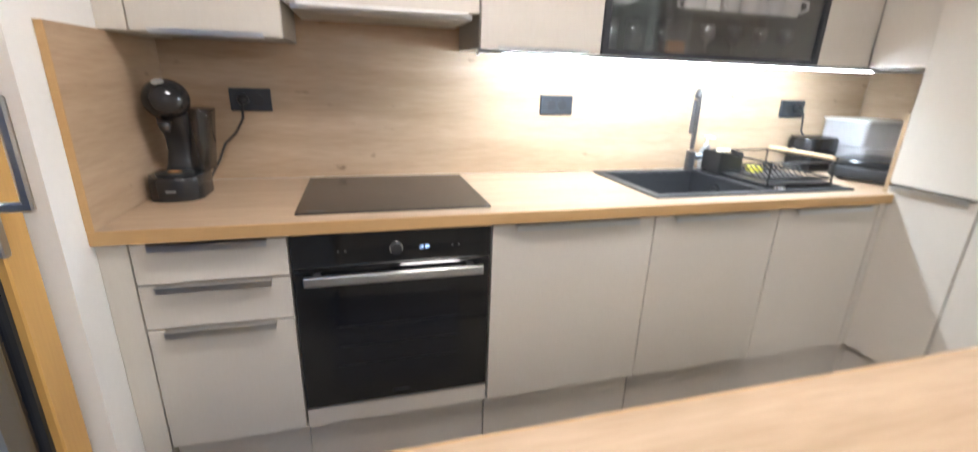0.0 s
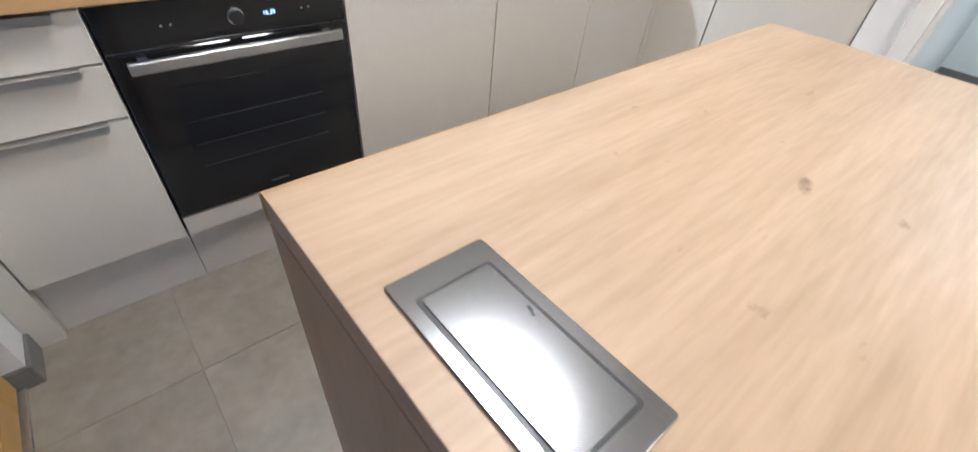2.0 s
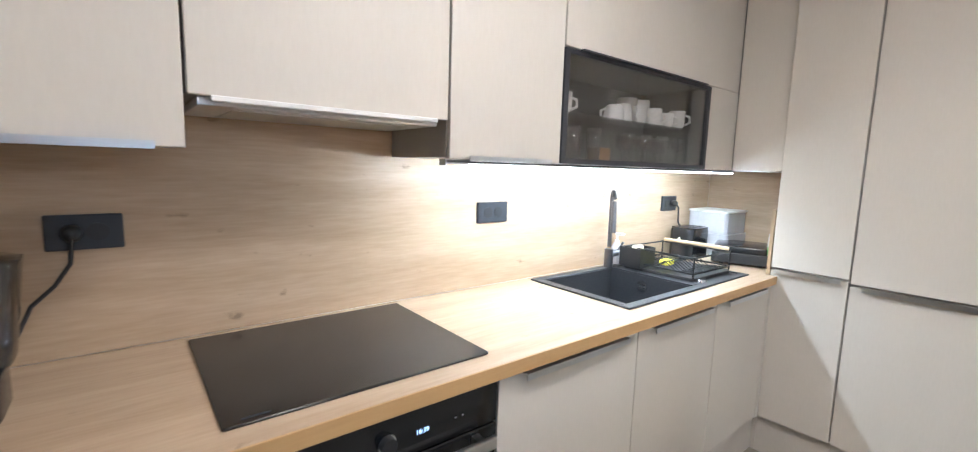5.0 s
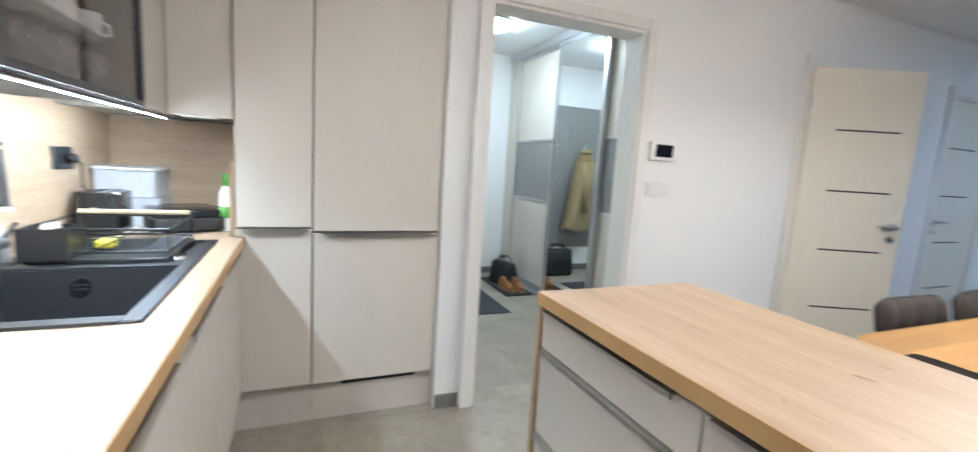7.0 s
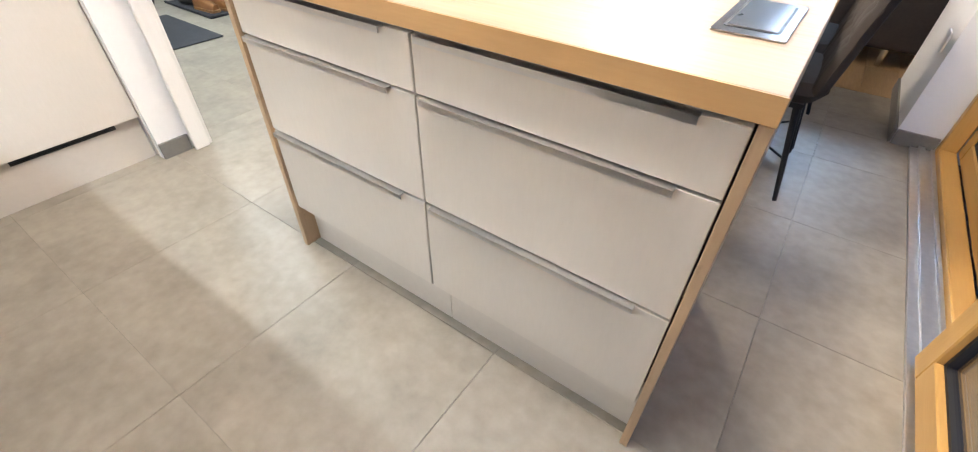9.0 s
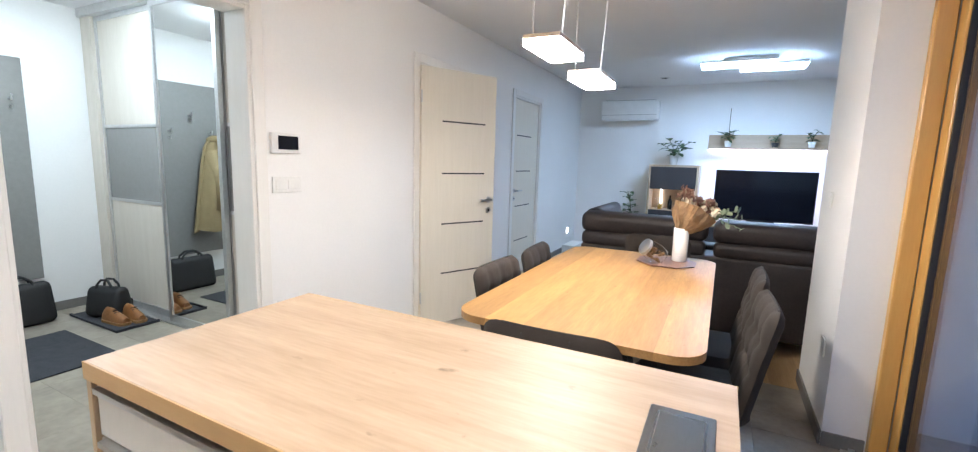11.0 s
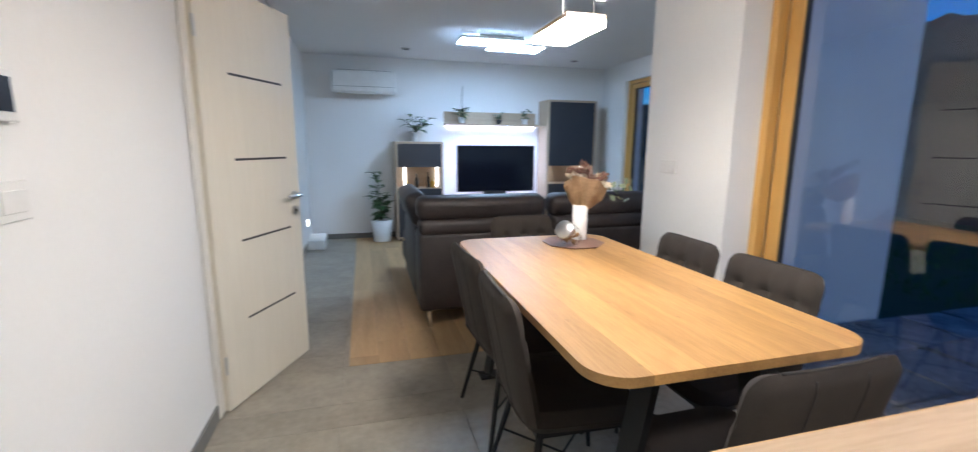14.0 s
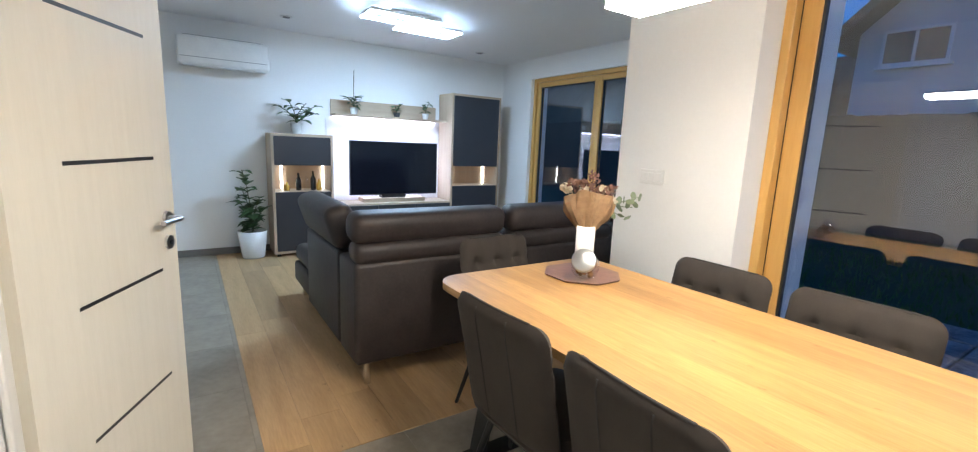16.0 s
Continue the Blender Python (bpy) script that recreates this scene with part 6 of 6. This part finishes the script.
def bag(at, w, d, h, a, label):
    t = thing("bag", at, label, "bag", "bags in the hall")
    m_ = pose(*at, 0, 0, a)
    b_ = box(-w / 2, w / 2, -d / 2, d / 2, 0.001, h, 0.045, 4)
    for v in b_.verts:
        k = v.co.z / h
        v.co.y *= 1.15 - 0.55 * k * k
        v.co.x *= 1.03 - 0.10 * k * k
        v.co.z -= 0.02 * k * math.cos(5 * v.co.x / w)
    part("body", moved(b_, m_), BAGCLOTH, t, "", True)
    part("flap", moved(box(-w / 2 + 0.01, w / 2 - 0.01, -d * 0.56, -d * 0.40, h * 0.12, h * 0.55, 0.012), m_), BAGCLOTH, t)
    for s in (-1, 1):
        part("handle", moved(tube(bmesh.new(), [(-w * 0.24, s * d * 0.22, h - 0.04), (-w * 0.21, s * d * 0.2, h + 0.02), (-w * 0.1, s * d * 0.16, h + 0.06), (w * 0.1, s * d * 0.16, h + 0.06), (w * 0.21, s * d * 0.2, h + 0.02), (w * 0.24, s * d * 0.22, h - 0.04)], 0.009, 6), m_), BAGCLOTH, t, "", True)


bag((4.78, -1.80, 0), 0.42, 0.14, 0.32, 92, "black nylon briefcase standing on the hall floor")
solo("shoe_tray", merge(box(4.05, 4.78, -2.40, -2.10, 0.001, 0.012, 0.003), box(4.05, 4.78, -2.115, -2.10, 0.012, 0.022), box(4.05, 4.065, -2.40, -2.115, 0.012, 0.022)), MAT, "dark tray for shoes in front of the wardrobe", "shoe tray")
bag((4.50, -2.26, 0.0125), 0.30, 0.16, 0.24, 20, "small black bag standing on the shoe tray")


def shoe(at, a):
    t = thing("shoe", at, "tan leather lace-up shoe on the tray", "shoe", "shoes on the tray")
    m_ = pose(*at, 0, 0, a)
    part("sole", moved(rounded(-0.14, 0.14, -0.045, 0.045, 0.0, 0.02, 0.04, 6, 0.003), m_), NUTS, t)
    b_ = bmesh.new()
    rs = []
    for x, w, h in ((-0.135, 0.028, 0.06), (-0.10, 0.038, 0.095), (-0.04, 0.038, 0.095), (0.02, 0.040, 0.07), (0.08, 0.042, 0.05), (0.125, 0.026, 0.035)):
        rs.append([b_.verts.new((x, w * math.cos(q), 0.0205 + h * max(0, math.sin(q)))) for q in [math.pi * k / 10 for k in range(11)]])
    for p, q in zip(rs, rs[1:]):
        for k in range(10):
            b_.faces.new((p[k], p[k + 1], q[k + 1], q[k]))
    b_.faces.new(rs[0])
    b_.faces.new(rs[-1][::-1])
    bmesh.ops.recalc_face_normals(b_, faces=b_.faces)
    part("upper", moved(b_, m_), LEATHER, t, "", True)
    part("lace", moved(boxes(*[(0.0 + 0.018 * k, 0.006 + 0.018 * k, -0.02, 0.02, 0.095 - 0.012 * k, 0.102 - 0.012 * k) for k in range(4)]), m_), BAGCLOTH, t)


shoe((4.27, -2.20, 0.0125), 185)
shoe((4.24, -2.31, 0.0125), 178)
solo("door_mat", box(3.60, 4.42, -1.94, -1.42, 0.001, 0.010, 0.003), MAT, "charcoal door mat on the hall floor", "door mat")

# ---- outside ----
structure("ground", box(-70, -0.665, -60, 60, -0.45, -0.16), EARTH, "dark lawn and soil at dusk", "ground")
bm = bmesh.new()
NX, NY = 14, 90
gv = []
for i in range(NX + 1):
    for j in range(NY + 1):
        x, y = -64 + i * 2.2, -70 + j * 1.2
        s = math.sin(math.pi * i / NX)
        top = 8.8 + 4.5 * math.exp(-((y + 40) / 22) ** 2) + 1.2 * noise.noise(Vector((x * 0.15, y * 0.12, 0)))
        gv.append(bm.verts.new((x, y, -0.5 + s * top + s * 1.1 * noise.noise(Vector((x * 0.8, y * 0.9, 3))))))
for i in range(NX):
    for j in range(NY):
        k = i * (NY + 1) + j
        bm.faces.new((gv[k], gv[k + NY + 1], gv[k + NY + 2], gv[k + 1]))
solo("hill", bm, WOODS, "dark wooded hill on the horizon", "hill", kind="structure")
hs = thing("house", (-16, -3, -0.16), "pale two-storey neighbouring house with a dark roof", "house")
HX = -14.0
HY0, HY1, EAVE, APEX = -7.6, -0.6, 4.75, 8.0
HM = (HY0 + HY1) / 2
bm = bmesh.new()
ends = [[bm.verts.new((x, y, z)) for y, z in ((HY0, -0.16), (HY1, -0.16), (HY1, EAVE), (HM, APEX), (HY0, EAVE))] for x in (HX - 9, HX)]
bm.faces.new(ends[0][::-1])
bm.faces.new(ends[1])
for k in range(5):
    n = (k + 1) % 5
    bm.faces.new((ends[0][k], ends[0][n], ends[1][n], ends[1][k]))
bmesh.ops.recalc_face_normals(bm, faces=bm.faces)
part("wall", bm, FARWALL, hs)
pitch = math.atan2(APEX - EAVE, HM - HY0)
for side in (-1, 1):
    L = math.hypot(HM - HY0, APEX - EAVE)
    slab = box(HX - 9.6, HX + 0.8, -0.62, L + 0.02, 0.012, 0.24, 0.01)
    m_ = Matrix.Translation((0, HY0 if side < 0 else HY1, EAVE)) @ (Matrix.Rotation(pitch, 4, "X") if side < 0 else Matrix.Scale(-1, 4, (0, 1, 0)) @ Matrix.Rotation(pitch, 4, "X"))
    slab = moved(slab, m_)
    bmesh.ops.recalc_face_normals(slab, faces=slab.faces)
    part("roof_slope", slab, ROOF, hs, "dark tiled roof slope with wide eaves")
for y, z in ((-6.36, 3.82), (-2.2, 3.82)):
    w_ = part("window", merge(box(HX, HX + 0.06, y - 0.70, y - 0.63, z, z + 0.92), box(HX, HX + 0.06, y + 0.63, y + 0.70, z, z + 0.92), box(HX, HX + 0.06, y - 0.63, y + 0.63, z, z + 0.08), box(HX, HX + 0.06, y - 0.63, y + 0.63, z + 0.85, z + 0.92), box(HX, HX + 0.05, y - 0.035, y + 0.035, z + 0.08, z + 0.85)), WHITEPLASTIC, hs, "white framed window")
    part("pane", box(HX + 0.005, HX + 0.02, y - 0.63, y + 0.63, z + 0.08, z + 0.85), ANTHRACITE, w_)
    part("sill", box(HX, HX + 0.15, y - 0.78, y + 0.78, z - 0.07, z), WHITEPLASTIC, w_)
# Added board screen beyond the lawn; its darkness stands in for room reflections.
bm = bmesh.new()
rng = random.Random(8)
for k in range(150):
    y = -16 + 0.17 * k
    mesh_box(bm, -9.9, -9.87 + rng.uniform(0, 0.006), y, y + 0.168, -0.2, 2.25 + rng.uniform(-0.02, 0.02))
structure("reflection_backdrop", bm, BACKDROP, "added dark board screen in place of dim reflections in the glass", "fence")
rng = random.Random(21)
bm = bmesh.new()
for _ in range(4200):
    x, y = rng.uniform(-7.2, -3.75), rng.uniform(-6, 3)
    h, a = rng.uniform(0.05, 0.11), rng.uniform(0, 6.3)
    dx, dy = 0.012 * math.cos(a), 0.012 * math.sin(a)
    v = [bm.verts.new((x - dx, y - dy, -0.165)), bm.verts.new((x + dx, y + dy, -0.165)), bm.verts.new((x + rng.uniform(-0.04, 0.04), y + rng.uniform(-0.04, 0.04), -0.16 + h))]
    bm.faces.new(v)
solo("grass", bm, GRASS, "dark green grass beyond the terrace", "grass", kind="stuff")
tr = structure("terrace", box(-3.6, -0.665, -3.575, 3, -0.16, -0.055), GROUT, "stone paved terrace outside the garden door", "terrace")
PAVE = []
for k in range(3):
    me = bpy.data.meshes.new("paving_stone")
    b_ = box(-0.235, 0.235, -0.235, 0.235, 0, 0.03, 0.012)
    for v in b_.verts:
        v.co += Vector((rng.uniform(-0.006, 0.006), rng.uniform(-0.006, 0.006), rng.uniform(-0.004, 0.004)))
    b_.to_mesh(me)
    me.materials.append(PATIO)
    PAVE.append(me)
for i in range(6):
    for j in range(13):
        o = new("paving_stone", PAVE[(i + j) % 3])
        o.parent = tr
        o.location = Vector((-3.35 + i * 0.485, -3.32 + j * 0.485, -0.055 + rng.uniform(-0.004, 0.004))) - tr.location

# ---- floor tiles and planks ----
TILES = {}


def tile(x0, x1, y0, y1):
    if x1 - x0 < 0.02 or y1 - y0 < 0.02:
        return
    key = (round(x1 - x0, 3), round(y1 - y0, 3))
    if key not in TILES:
        me = bpy.data.meshes.new("tile")
        a, b = key[0] / 2 - 0.0008, key[1] / 2 - 0.0008
        b_ = box(-a, a, -b, b, -0.006, 0.0)
        b_.to_mesh(me)
        me.materials.append(TILE)
        TILES[key] = me
    o = new("tile", TILES[key])
    o.parent = floor
    o.location = Vector(((x0 + x1) / 2, (y0 + y1) / 2, 0)) - floor.location


def tile_field(x0, x1, y0, y1):
    gx, gy, s = -0.115, -0.32, 0.597
    i0, i1 = math.floor((x0 - gx) / s), math.ceil((x1 - gx) / s)
    j0, j1 = math.floor((y0 - gy) / s), math.ceil((y1 - gy) / s)
    for i in range(i0, i1):
        for j in range(j0, j1):
            tile(max(x0, gx + i * s), min(x1, gx + (i + 1) * s), max(y0, gy + j * s), min(y1, gy + (j + 1) * s))


tile_field(-0.49, 2.4, -3.10, 0.62)
tile_field(-0.41, 2.4, -3.72, -3.10)
tile_field(1.65, 2.4, -7.71, -3.72)
tile_field(2.4, 5.02, -3.04, -0.96)
rng = random.Random(2)
x = -2.14
while x < 1.645:
    w = min(0.19, 1.65 - x)
    y = -7.71 - rng.uniform(0, 1.2)
    while y < -3.72:
        L = 1.4
        a, b = max(y, -7.71), min(y + L, -3.722)
        if b - a > 0.03:
            me = bpy.data.meshes.new("plank")
            b_ = box(-w / 2 + 0.0006, w / 2 - 0.0006, -(b - a) / 2 + 0.0006, (b - a) / 2 - 0.0006, -0.006, 0.0)
            b_.to_mesh(me)
            me.materials.append(PLANK)
            o = new("plank", me)
            o.parent = floor
            o.location = Vector((x + w / 2, (a + b) / 2, 0)) - floor.location
        y += L
    x += 0.19
